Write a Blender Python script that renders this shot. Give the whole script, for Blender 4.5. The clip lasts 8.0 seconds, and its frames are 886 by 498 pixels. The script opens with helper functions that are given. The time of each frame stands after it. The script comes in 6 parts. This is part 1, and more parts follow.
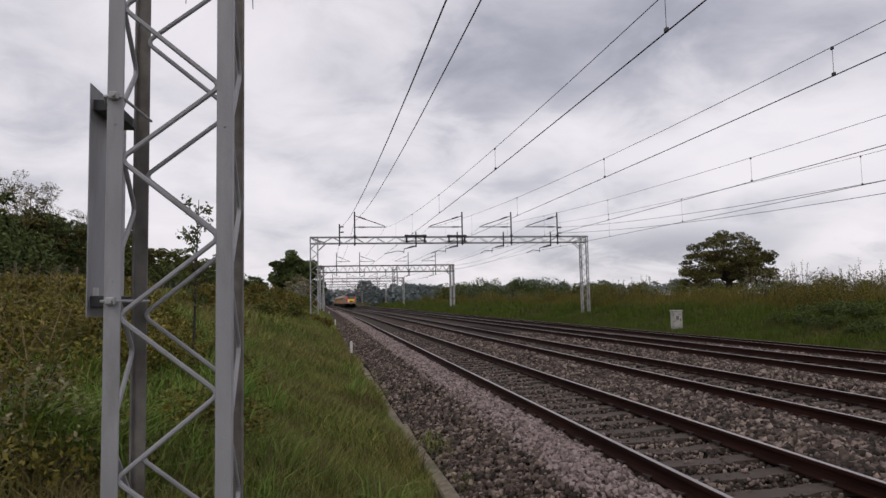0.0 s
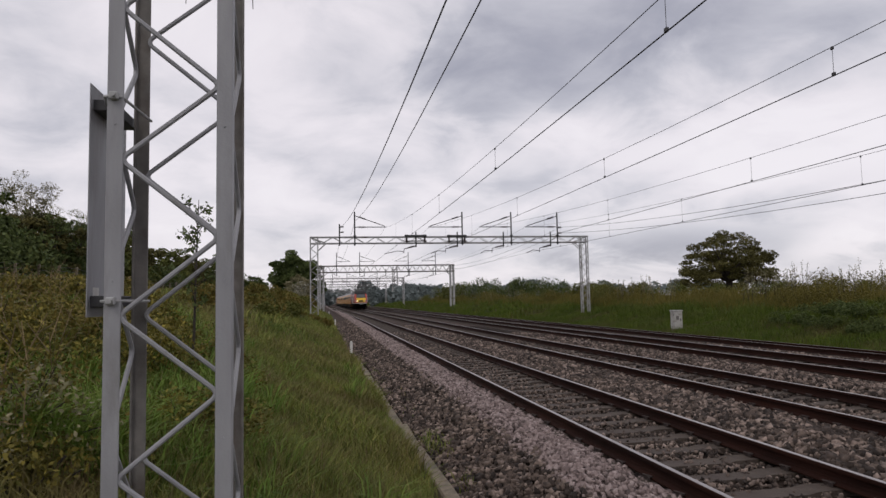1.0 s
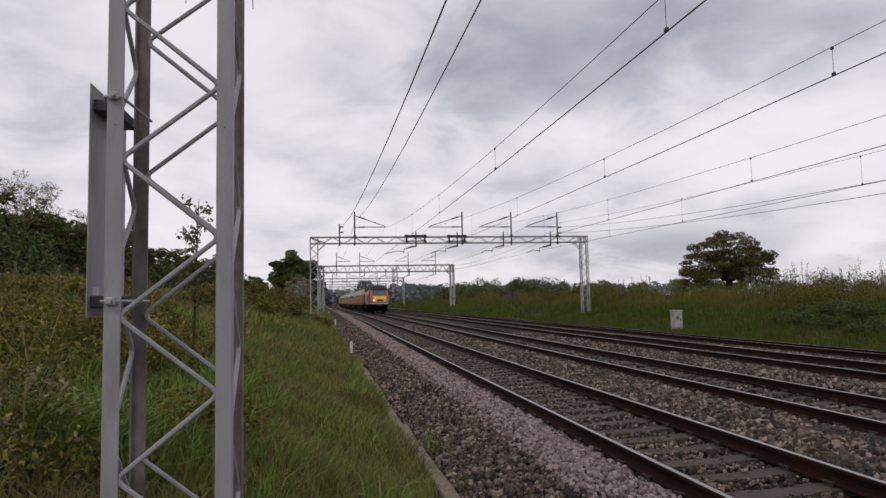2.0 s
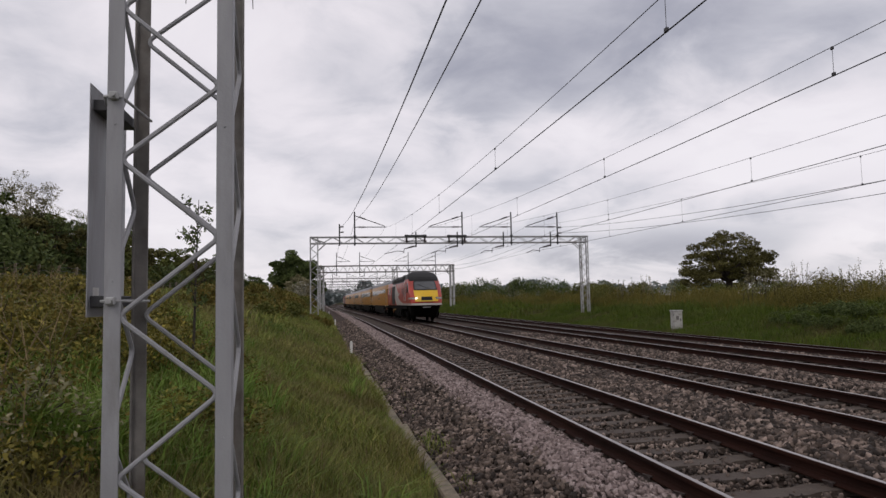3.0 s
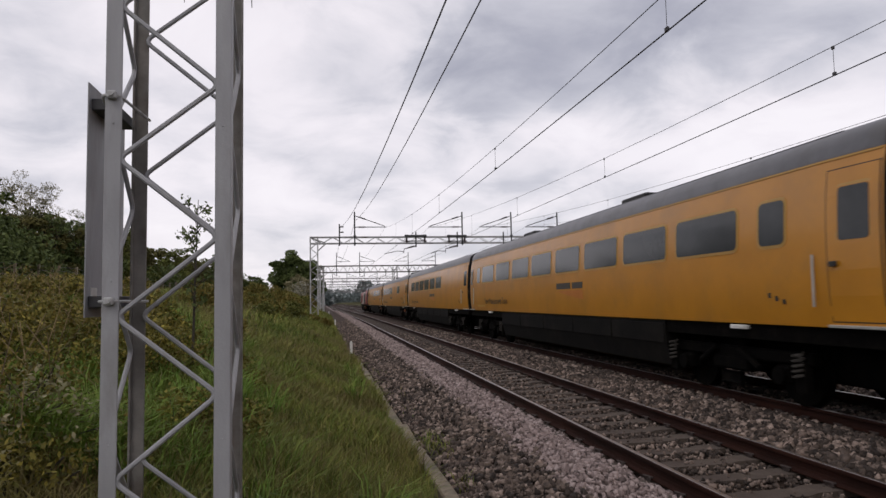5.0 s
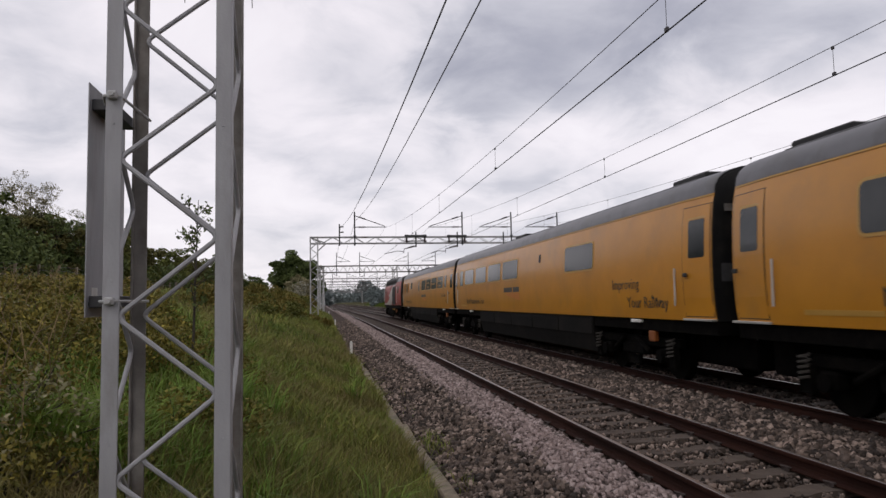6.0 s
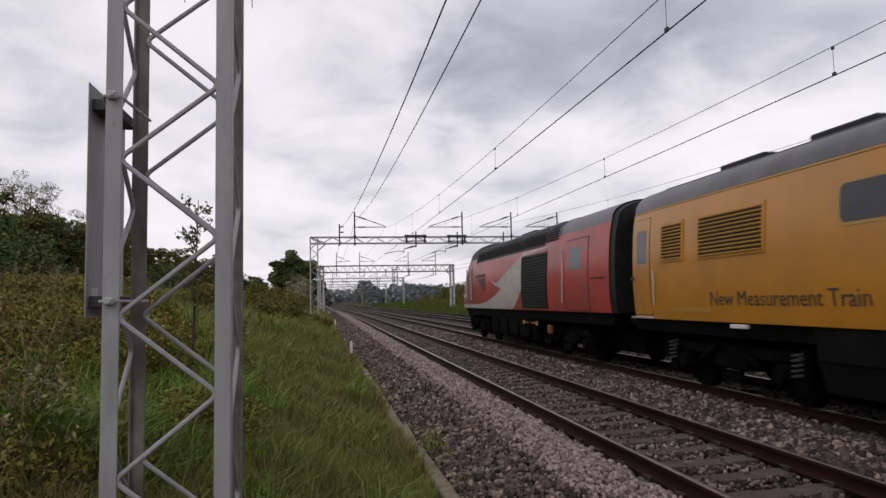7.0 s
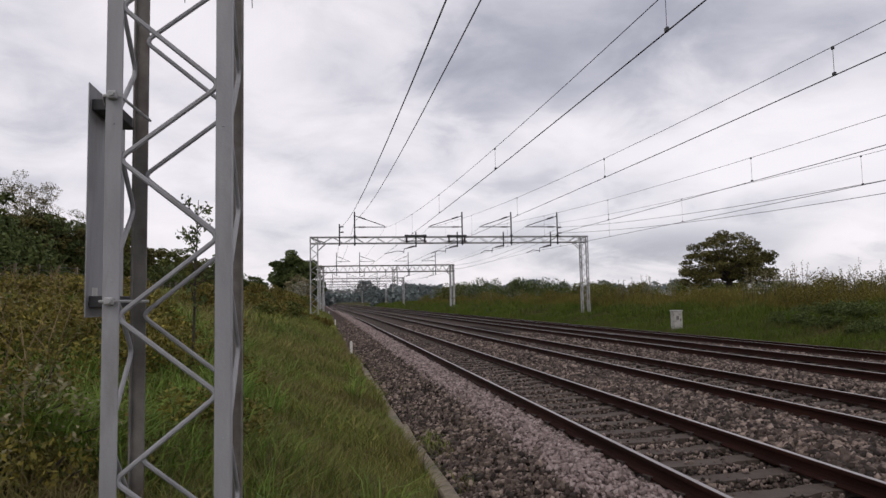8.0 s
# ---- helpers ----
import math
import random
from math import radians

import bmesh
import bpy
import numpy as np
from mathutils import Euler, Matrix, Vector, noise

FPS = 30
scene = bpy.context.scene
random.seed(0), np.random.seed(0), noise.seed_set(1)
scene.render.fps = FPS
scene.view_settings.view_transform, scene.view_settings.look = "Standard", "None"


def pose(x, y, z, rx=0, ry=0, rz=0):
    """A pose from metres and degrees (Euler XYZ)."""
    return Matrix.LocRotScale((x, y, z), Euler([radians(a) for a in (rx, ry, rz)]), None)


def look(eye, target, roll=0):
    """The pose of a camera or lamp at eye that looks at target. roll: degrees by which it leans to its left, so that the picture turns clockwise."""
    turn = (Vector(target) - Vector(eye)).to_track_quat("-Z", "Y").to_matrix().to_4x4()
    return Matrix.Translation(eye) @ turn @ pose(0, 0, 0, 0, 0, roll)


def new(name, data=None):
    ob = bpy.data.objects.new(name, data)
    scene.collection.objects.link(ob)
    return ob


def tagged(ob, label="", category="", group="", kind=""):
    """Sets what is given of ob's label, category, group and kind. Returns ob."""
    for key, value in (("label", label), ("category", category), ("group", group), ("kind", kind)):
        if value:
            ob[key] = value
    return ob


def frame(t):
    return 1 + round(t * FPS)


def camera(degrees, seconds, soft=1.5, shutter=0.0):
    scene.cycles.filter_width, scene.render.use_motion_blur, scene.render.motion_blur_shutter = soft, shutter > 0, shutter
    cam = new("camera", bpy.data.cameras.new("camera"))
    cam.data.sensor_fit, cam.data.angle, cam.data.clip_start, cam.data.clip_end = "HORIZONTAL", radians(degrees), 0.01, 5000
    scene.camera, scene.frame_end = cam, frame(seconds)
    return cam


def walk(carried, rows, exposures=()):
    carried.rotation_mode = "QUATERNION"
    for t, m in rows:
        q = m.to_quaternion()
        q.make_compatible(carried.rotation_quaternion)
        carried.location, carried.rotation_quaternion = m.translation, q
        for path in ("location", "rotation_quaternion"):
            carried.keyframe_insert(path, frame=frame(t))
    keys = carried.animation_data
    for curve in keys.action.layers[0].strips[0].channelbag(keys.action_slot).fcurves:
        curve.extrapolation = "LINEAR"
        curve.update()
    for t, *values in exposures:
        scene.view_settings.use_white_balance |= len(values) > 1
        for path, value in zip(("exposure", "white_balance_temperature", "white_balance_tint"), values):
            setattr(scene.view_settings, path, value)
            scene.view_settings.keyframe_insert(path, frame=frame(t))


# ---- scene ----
# the camera stands beside the line and sways by a centimetre or two
EYE = Vector((0.0, 0.0, 1.631))
YAW, TILT = radians(9.929), radians(4.344)
WAY = Vector((math.sin(YAW) * math.cos(TILT), math.cos(YAW) * math.cos(TILT), math.sin(TILT)))
cam = camera(66.67, 8.0, soft=1.45, shutter=0.04)


def stand(push):
    eye = EYE + WAY * push
    return look(eye, eye + WAY * 10, -1.163)


walk(cam, [(0.0, stand(0)), (3.2, stand(0)), (3.5, stand(-0.014)), (3.9, stand(0.016)), (4.5, stand(0.022)), (6.0, stand(0.014)), (8.0, stand(0.014))],
     exposures=[(0.0, 0.0), (3.6, 0.0), (4.8, 0.12), (7.4, 0.13), (8.0, 0.10)])

# ---- world: overcast sky with broken cloud, and a weak wide sun ----
SUN_EL, SUN_AZ = 48, 215
world = bpy.data.worlds.new("world")
scene.world = world
world.use_nodes = True
nt = world.node_tree
nt.nodes.clear()


def node(tree, kind, **values):
    n = tree.nodes.new(kind)
    for k, v in values.items():
        n.inputs[k.replace("_", " ")].default_value = v
    return n


w_out = nt.nodes.new("ShaderNodeOutputWorld")
w_bg = node(nt, "ShaderNodeBackground", Strength=1.0)
sky = nt.nodes.new("ShaderNodeTexSky")
sky.sky_type, sky.sun_disc = "NISHITA", False
sky.sun_elevation, sky.sun_rotation = radians(SUN_EL), radians(SUN_AZ)
sky_dim = nt.nodes.new("ShaderNodeVectorMath")
sky_dim.operation = "SCALE"
sky_dim.inputs["Scale"].default_value = 0.1
nt.links.new(sky.outputs[0], sky_dim.inputs[0])
co = nt.nodes.new("ShaderNodeTexCoord")
sep = nt.nodes.new("ShaderNodeSeparateXYZ")
nt.links.new(co.outputs["Generated"], sep.inputs[0])


def wmath(op, a, b=None, c=None):
    n = nt.nodes.new("ShaderNodeMath")
    n.operation = op
    for i, v in enumerate((a, b, c)):
        if v is None:
            continue
        if isinstance(v, (int, float)):
            n.inputs[i].default_value = v
        else:
            nt.links.new(v, n.inputs[i])
    return n.outputs[0]


zc = wmath("ADD", wmath("MAXIMUM", sep.outputs[2], 0.0), 0.30)
flat = nt.nodes.new("ShaderNodeCombineXYZ")
nt.links.new(wmath("DIVIDE", sep.outputs[0], zc), flat.inputs[0])
nt.links.new(wmath("DIVIDE", sep.outputs[1], zc), flat.inputs[1])
big = node(nt, "ShaderNodeTexNoise", Scale=1.05, Detail=4.0, Roughness=0.45, Distortion=0.15)
fine = node(nt, "ShaderNodeTexNoise", Scale=3.4, Detail=7.0, Roughness=0.56, Distortion=0.35)
drift = nt.nodes.new("ShaderNodeMapping")
drift.inputs["Location"].default_value = (0.9, 1.7, 0.0)
nt.links.new(flat.outputs[0], drift.inputs["Vector"])
for n in (big, fine):
    nt.links.new(drift.outputs[0], n.inputs["Vector"])
mixed = wmath("ADD", wmath("MULTIPLY", big.outputs[0], 0.56), wmath("MULTIPLY", fine.outputs[0], 0.44))
# heavier (+) and thinner (-) banks of the cover: bearing and height in degrees, breadth, depth, weight
BANKS = [(16, 19, 6, 3.0, 0.05), (24, 21, 6, 3, 0.035), (32, 20.5, 6, 2.6, 0.07), (12.4, 15, 4, 1.8, 0.06), (20.5, 16.5, 6, 2.2, 0.035), (38, 15.5, 7, 2.2, 0.05), (41, 21, 5, 3, 0.03), (-0.7, 12.8, 6, 2.2, 0.05), (-21, 17.5, 8, 3.5, 0.045), (7, 20, 3.5, 2.6, -0.07),
         (-5, 21.7, 6, 3.5, -0.05), (21, 12.4, 8, 1.6, -0.07), (35, 10.5, 8, 2.2, -0.06), (2, 7, 12, 2.6, -0.05), (30, 4.2, 10, 1.6, 0.22), (39, 7.5, 6, 1.8, 0.12), (40, 3.6, 2.0, 1.1, -0.12), (22, 6, 7, 1.8, -0.03)]
bearing = wmath("ARCTAN2", sep.outputs[0], sep.outputs[1])
height = wmath("ARCSINE", sep.outputs[2])
wobble = wmath("MULTIPLY", wmath("SUBTRACT", fine.outputs[0], 0.5), 0.22)
for az, el, wide, deep, weight in BANKS:
    u = wmath("MULTIPLY", wmath("SUBTRACT", wmath("ADD", bearing, wobble), radians(az)), 1 / radians(wide))
    v = wmath("MULTIPLY", wmath("SUBTRACT", wmath("ADD", height, wmath("MULTIPLY", wobble, 0.35)), radians(el)), 1 / radians(deep))
    d2 = wmath("ADD", wmath("MULTIPLY", u, u), wmath("MULTIPLY", v, v))
    mixed = wmath("ADD", mixed, wmath("MULTIPLY", wmath("EXPONENT", wmath("MULTIPLY", d2, -1.0)), weight))
ramp = nt.nodes.new("ShaderNodeValToRGB")
els = ramp.color_ramp.elements
els[0].position, els[0].color = 0.36, (0.91, 0.865, 0.91, 1)
els[1].position, els[1].color = 0.74, (0.33, 0.335, 0.41, 1)
for place, tone in ((0.45, (0.85, 0.805, 0.855, 1)), (0.52, (0.72, 0.695, 0.75, 1)), (0.585, (0.55, 0.545, 0.61, 1)), (0.66, (0.42, 0.42, 0.49, 1))):
    els.new(place).color = tone
nt.links.new(mixed, ramp.inputs[0])
# towards the horizon the cloud closes to one pale sheet
low = nt.nodes.new("ShaderNodeMapRange")
low.inputs[1].default_value, low.inputs[2].default_value = 0.05, 0.30
low.inputs[3].default_value, low.inputs[4].default_value = 0.22, 0.0
nt.links.new(sep.outputs[2], low.inputs[0])
pale = nt.nodes.new("ShaderNodeMix")
pale.data_type = "RGBA"
pale.inputs[7].default_value = (0.92, 0.87, 0.91, 1)
nt.links.new(low.outputs[0], pale.inputs[0])
nt.links.new(ramp.outputs[0], pale.inputs[6])
cover = nt.nodes.new("ShaderNodeMix")
cover.data_type = "RGBA"
cover.inputs[0].default_value = 0.93
nt.links.new(sky_dim.outputs[0], cover.inputs[6])
nt.links.new(pale.outputs[2], cover.inputs[7])
# the unseen sky overhead is dimmed to lower the light on the ground
top = nt.nodes.new("ShaderNodeMapRange")
top.inputs[1].default_value, top.inputs[2].default_value = 0.42, 0.95
top.inputs[3].default_value, top.inputs[4].default_value = 1.0, 0.55
nt.links.new(sep.outputs[2], top.inputs[0])
zenith_dim = nt.nodes.new("ShaderNodeVectorMath")
zenith_dim.operation = "SCALE"
nt.links.new(cover.outputs[2], zenith_dim.inputs[0])
nt.links.new(top.outputs[0], zenith_dim.inputs["Scale"])
nt.links.new(zenith_dim.outputs[0], w_bg.inputs[0])
nt.links.new(w_bg.outputs[0], w_out.inputs[0])

sun_data = bpy.data.lights.new("sun", "SUN")
sun_data.energy, sun_data.angle, sun_data.color = 0.5, radians(25), (1.0, 0.95, 0.88)
sun = new("sun", sun_data)
sun_from = Vector((math.sin(radians(SUN_AZ)) * math.cos(radians(SUN_EL)), math.cos(radians(SUN_AZ)) * math.cos(radians(SUN_EL)), math.sin(radians(SUN_EL))))
sun.matrix_world = look(sun_from * 200, (0, 0, 0))


# ---- materials ----
def material(name, stops, scale=4.0, detail=6.0, rough=0.8, metal=0.0, bump=0.0, bump_scale=40.0, island=0.0, obj=0.0, stain=None, stain_scale=0.6, stain_at=(0.5, 0.7), spec=0.5, coat=0.0, stretch=None, voronoi=0.0):
    """Noise-blended colour with a second, larger layer of stains, bump, and random shifts by island or object."""
    m = bpy.data.materials.new(name)
    m.use_nodes = True
    t = m.node_tree
    bs = t.nodes["Principled BSDF"]
    bs.inputs["Roughness"].default_value, bs.inputs["Metallic"].default_value = rough, metal
    bs.inputs["Specular IOR Level"].default_value, bs.inputs["Coat Weight"].default_value = spec, coat
    bs.inputs["Coat Roughness"].default_value = 0.16
    tc = t.nodes.new("ShaderNodeTexCoord")
    vec = tc.outputs["Object"]
    if stretch:
        mp = t.nodes.new("ShaderNodeMapping")
        mp.inputs["Scale"].default_value = stretch
        t.links.new(vec, mp.inputs["Vector"])
        vec = mp.outputs[0]
    ns = node(t, "ShaderNodeTexNoise", Scale=scale, Detail=detail, Roughness=0.6)
    t.links.new(vec, ns.inputs["Vector"])
    fac = ns.outputs[0]
    if island or obj:
        src = t.nodes.new("ShaderNodeNewGeometry").outputs["Random Per Island"] if island else t.nodes.new("ShaderNodeObjectInfo").outputs["Random"]
        ma = t.nodes.new("ShaderNodeMath")
        ma.operation = "MULTIPLY_ADD"
        ma.inputs[1].default_value = island or obj
        t.links.new(src, ma.inputs[0])
        t.links.new(fac, ma.inputs[2])
        sb = t.nodes.new("ShaderNodeMath")
        sb.operation = "SUBTRACT"
        sb.inputs[1].default_value = (island or obj) / 2
        t.links.new(ma.outputs[0], sb.inputs[0])
        fac = sb.outputs[0]
    if voronoi:
        vo = node(t, "ShaderNodeTexVoronoi", Scale=voronoi)
        t.links.new(tc.outputs["Object"], vo.inputs["Vector"])
        bw = t.nodes.new("ShaderNodeSeparateColor")
        t.links.new(vo.outputs["Color"], bw.inputs[0])
        mx = t.nodes.new("ShaderNodeMix")
        mx.inputs[0].default_value = 0.6
        t.links.new(fac, mx.inputs[2])
        t.links.new(bw.outputs[0], mx.inputs[3])
        fac = mx.outputs[0]
    rp = t.nodes.new("ShaderNodeValToRGB")
    els = rp.color_ramp.elements
    lo, hi = (0.0, 1.0) if (island or obj or voronoi) else (0.3, 0.7)
    for i, c in enumerate(stops):
        pos = lo + (hi - lo) * i / max(1, len(stops) - 1)
        e = els[i] if i < 2 else els.new(pos)
        e.position, e.color = pos, (*c, 1)
    t.links.new(fac, rp.inputs[0])
    col = rp.outputs[0]
    if stain:
        n2 = node(t, "ShaderNodeTexNoise", Scale=stain_scale, Detail=5.0, Roughness=0.65)
        t.links.new(vec, n2.inputs["Vector"])
        mr = t.nodes.new("ShaderNodeMapRange")
        mr.inputs[1].default_value, mr.inputs[2].default_value = stain_at
        t.links.new(n2.outputs[0], mr.inputs[0])
        mx = t.nodes.new("ShaderNodeMix")
        mx.data_type = "RGBA"
        t.links.new(mr.outputs[0], mx.inputs[0])
        t.links.new(col, mx.inputs[6])
        mx.inputs[7].default_value = (*stain, 1)
        col = mx.outputs[2]
    t.links.new(col, bs.inputs["Base Color"])
    if bump:
        n3 = node(t, "ShaderNodeTexNoise", Scale=bump_scale, Detail=4.0)
        t.links.new(tc.outputs["Object"], n3.inputs["Vector"])
        bp = node(t, "ShaderNodeBump", Strength=bump, Distance=0.02)
        t.links.new(n3.outputs[0], bp.inputs["Height"])
        t.links.new(bp.outputs[0], bs.inputs["Normal"])
    return m


def glow(name, color, strength):
    m = bpy.data.materials.new(name)
    m.use_nodes = True
    b = m.node_tree.nodes["Principled BSDF"]
    b.inputs["Base Color"].default_value = (*color, 1)
    b.inputs["Emission Color"].default_value = (*color, 1)
    b.inputs["Emission Strength"].default_value = strength
    return m


M_SOIL = material("soil_turf", [(0.0293, 0.0298, 0.0101), (0.0586, 0.0588, 0.0182), (0.0921, 0.0744, 0.0303)], 1.2, bump=0.6, bump_scale=9, stain=(0.05, 0.035, 0.02), stain_scale=0.25, spec=0.04)
# near beds are coloured dark for the shade in gaps between loose stones
M_BALLAST_GAP_OLD = material("gap_dark_old_ballast", [(0.0110, 0.0080, 0.0064), (0.0240, 0.0180, 0.0147), (0.0460, 0.0350, 0.0292)], 6, bump=1.0, bump_scale=22, voronoi=18, stain=(0.05, 0.035, 0.028), stain_scale=0.8, spec=0.04)
M_BALLAST_GAP_NEW = material("gap_dark_pale_ballast", [(0.0560, 0.0441, 0.0420), (0.1120, 0.0910, 0.0875), (0.1750, 0.1470, 0.1435)], 6, bump=1.0, bump_scale=22, voronoi=18, stain=(0.1, 0.075, 0.07), stain_scale=0.9, spec=0.04)
# far beds: lighter copies whose colour averages the stones and their shaded gaps
M_BALLAST_FAR = material("averaged_far_ballast", [(0.0439, 0.0321, 0.0272), (0.0747, 0.0553, 0.0473), (0.1055, 0.0785, 0.0682)], 3, bump=0.6, bump_scale=8, voronoi=9, spec=0.04)
M_BALLAST_FARNEW = material("averaged_far_pale_ballast", [(0.19, 0.155, 0.15), (0.25, 0.206, 0.2), (0.31, 0.26, 0.254)], 3, bump=0.6, bump_scale=8, voronoi=9, spec=0.04)
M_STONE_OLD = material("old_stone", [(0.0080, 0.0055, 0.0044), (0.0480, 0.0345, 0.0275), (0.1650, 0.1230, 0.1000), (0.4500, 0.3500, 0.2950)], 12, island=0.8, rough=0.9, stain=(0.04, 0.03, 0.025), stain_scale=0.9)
M_STONE_NEW = material("pale_stone", [(0.0450, 0.0330, 0.0300), (0.2300, 0.1750, 0.1640), (0.3480, 0.2744, 0.2592), (0.4800, 0.3920, 0.3726)], 12, island=0.8, rough=0.9)
M_SLEEPER = material("sleeper_concrete", [(0.0434, 0.0322, 0.0251), (0.0822, 0.0626, 0.0493), (0.1207, 0.0939, 0.0752)], 9, obj=0.3, bump=0.3, stain=(0.06, 0.042, 0.034), stain_scale=2)
M_RAIL = material("rusty_rail", [(0.0106, 0.0036, 0.0023), (0.0218, 0.0073, 0.0046), (0.0338, 0.0114, 0.0067)], 8, rough=0.85, bump=0.2, stretch=(1, 0.1, 1), spec=0.15)
M_HEAD = material("polished_railhead", [(0.30, 0.27, 0.26), (0.45, 0.42, 0.41)], 5, rough=0.33, metal=0.9, stretch=(1, 0.05, 1))
M_CLIP = material("rail_clip", [(0.03, 0.02, 0.017), (0.05, 0.035, 0.03)], 30, rough=0.7)
M_KERB = material("edging_concrete", [(0.1291, 0.1038, 0.0723), (0.2195, 0.1789, 0.1252), (0.2968, 0.2424, 0.1715)], 7, bump=0.4, stain=(0.07, 0.07, 0.045), stain_scale=1.5)
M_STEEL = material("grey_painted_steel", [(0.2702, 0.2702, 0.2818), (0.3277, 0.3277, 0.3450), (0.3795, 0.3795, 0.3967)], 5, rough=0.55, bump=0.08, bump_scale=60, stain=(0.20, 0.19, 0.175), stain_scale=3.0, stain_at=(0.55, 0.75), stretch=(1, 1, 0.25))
M_STEEL_DIM = material("dim_weathered_steel", [(0.1150, 0.1058, 0.0978), (0.1725, 0.1610, 0.1495), (0.2300, 0.2127, 0.1955)], 6, rough=0.7, bump=0.1, stain=(0.085, 0.065, 0.05), stain_scale=2.0)
M_FARSTEEL = material("galvanised_steel", [(0.30, 0.30, 0.30), (0.40, 0.40, 0.40), (0.47, 0.47, 0.47)], 3, rough=0.6, stain=(0.22, 0.2, 0.18), stain_scale=1.2)
M_DARKSTEEL = material("dark_steel", [(0.03, 0.03, 0.033), (0.06, 0.058, 0.06)], 8, rough=0.6)
M_WIRE = material("copper_wire", [(0.025, 0.025, 0.03), (0.045, 0.045, 0.05)], 5, rough=0.6, metal=0.3)
M_INSUL = material("brown_insulator", [(0.035, 0.022, 0.02), (0.055, 0.035, 0.03)], 9, rough=0.35)
M_WHITE = material("white_paint", [(0.55, 0.54, 0.51), (0.70, 0.69, 0.66), (0.76, 0.75, 0.72)], 6, rough=0.7, stain=(0.4, 0.38, 0.33), stain_scale=2.5)
M_YELLOW = material("yellow_coach_paint", [(0.4500, 0.1860, 0.0060), (0.4990, 0.2080, 0.0072), (0.5400, 0.2270, 0.0090)], 1.2, rough=0.45, coat=0.4, stain=(0.36, 0.165, 0.02), stain_scale=0.7, stain_at=(0.5, 0.78), bump=0.02, bump_scale=3)
M_NOSE = material("nose_yellow_paint", [(0.78, 0.47, 0.02), (0.84, 0.52, 0.03)], 2, rough=0.35, coat=0.3, stain=(0.6, 0.38, 0.05), stain_scale=2, stain_at=(0.55, 0.8))
M_RED = material("red_coach_paint", [(0.4500, 0.0365, 0.0180), (0.5040, 0.0437, 0.0216), (0.5400, 0.0546, 0.0270)], 1.2, rough=0.45, coat=0.55, stain=(0.24, 0.045, 0.038), stain_scale=0.7, stain_at=(0.47, 0.72), bump=0.02, bump_scale=3)
# rear car's red: soot stains over a base darkened for its shaded side
M_RED_SHADE_SOOT = material("shaded_sooty_red_paint", [(0.36, 0.028, 0.019), (0.41, 0.034, 0.022), (0.45, 0.042, 0.027)], 1.2, rough=0.5, coat=0.4, stain=(0.17, 0.038, 0.034), stain_scale=0.45, stain_at=(0.44, 0.68), bump=0.02, bump_scale=3)
M_CREAM = material("pale_livery_paint", [(0.42, 0.385, 0.355), (0.50, 0.465, 0.43)], 1.5, rough=0.45, stain=(0.33, 0.28, 0.25), stain_scale=1.2)
M_ROOF = material("grey_roof_paint", [(0.0748, 0.0748, 0.0830), (0.1054, 0.1054, 0.1170), (0.1292, 0.1292, 0.1408)], 1.5, rough=0.4, spec=0.6, stain=(0.07, 0.066, 0.065), stain_scale=1.2)
M_BLACK = material("sooty_black", [(0.0037, 0.0037, 0.0045), (0.0067, 0.0064, 0.0064), (0.0112, 0.0105, 0.0097)], 3, rough=0.55, spec=0.35, stain=(0.025, 0.021, 0.019), stain_scale=1.5, stain_at=(0.55, 0.8))
# grime taken down to near black: the shade below the floor is in it
M_UNDER = material("shade_dark_grime", [(0.0015, 0.0013, 0.0012), (0.0031, 0.0027, 0.0023), (0.0069, 0.0058, 0.0046)], 4, rough=0.9, spec=0.06, bump=0.3, bump_scale=18)
# the grey base colour stands in for sky reflected in the windscreen
M_SCREEN = material("reflection_grey_windscreen", [(0.07, 0.075, 0.078), (0.11, 0.115, 0.12)], 1.2, rough=0.08, spec=1.0)
M_GLASS = material("tinted_glass", [(0.022, 0.025, 0.027), (0.04, 0.044, 0.046)], 1.5, rough=0.12, spec=0.38)
M_PALEGLASS = material("frosted_glass", [(0.13, 0.15, 0.15), (0.17, 0.19, 0.19)], 2, rough=0.2)
M_RUBBER = material("black_rubber", [(0.012, 0.012, 0.013), (0.02, 0.02, 0.02)], 8, rough=0.6)
M_TRIM = material("yellow_trim", [(0.42, 0.235, 0.045), (0.48, 0.27, 0.055)], 4, rough=0.45)
M_INK = material("dark_lettering", [(0.035, 0.028, 0.022), (0.05, 0.04, 0.03)], 5, rough=0.5)
M_FADED = material("faded_emblem", [(0.0650, 0.0150, 0.0140), (0.1000, 0.0200, 0.0175)], 6, rough=0.6)
M_ORANGE = material("orange_panel", [(0.1925, 0.0525, 0.0070), (0.2170, 0.0630, 0.0105)], 5, rough=0.5)
# skirt colour, also darkened for underfloor shade, with dust stains over it
M_SKIRT = material("shade_dark_dusty_skirt", [(0.0018, 0.0016, 0.0015), (0.0032, 0.0028, 0.0023), (0.0056, 0.0047, 0.0038)], 2.5, rough=0.85, spec=0.15, bump=0.2, bump_scale=14, stain=(0.012, 0.010, 0.008), stain_scale=1.1, stain_at=(0.5, 0.75))
M_SPRING = material("dusty_steel_spring", [(0.0275, 0.0237, 0.0198), (0.0550, 0.0484, 0.0407)], 9, rough=0.7)
M_SASH = material("faded_orange_sash", [(0.44, 0.145, 0.022), (0.50, 0.175, 0.03)], 3, rough=0.5)
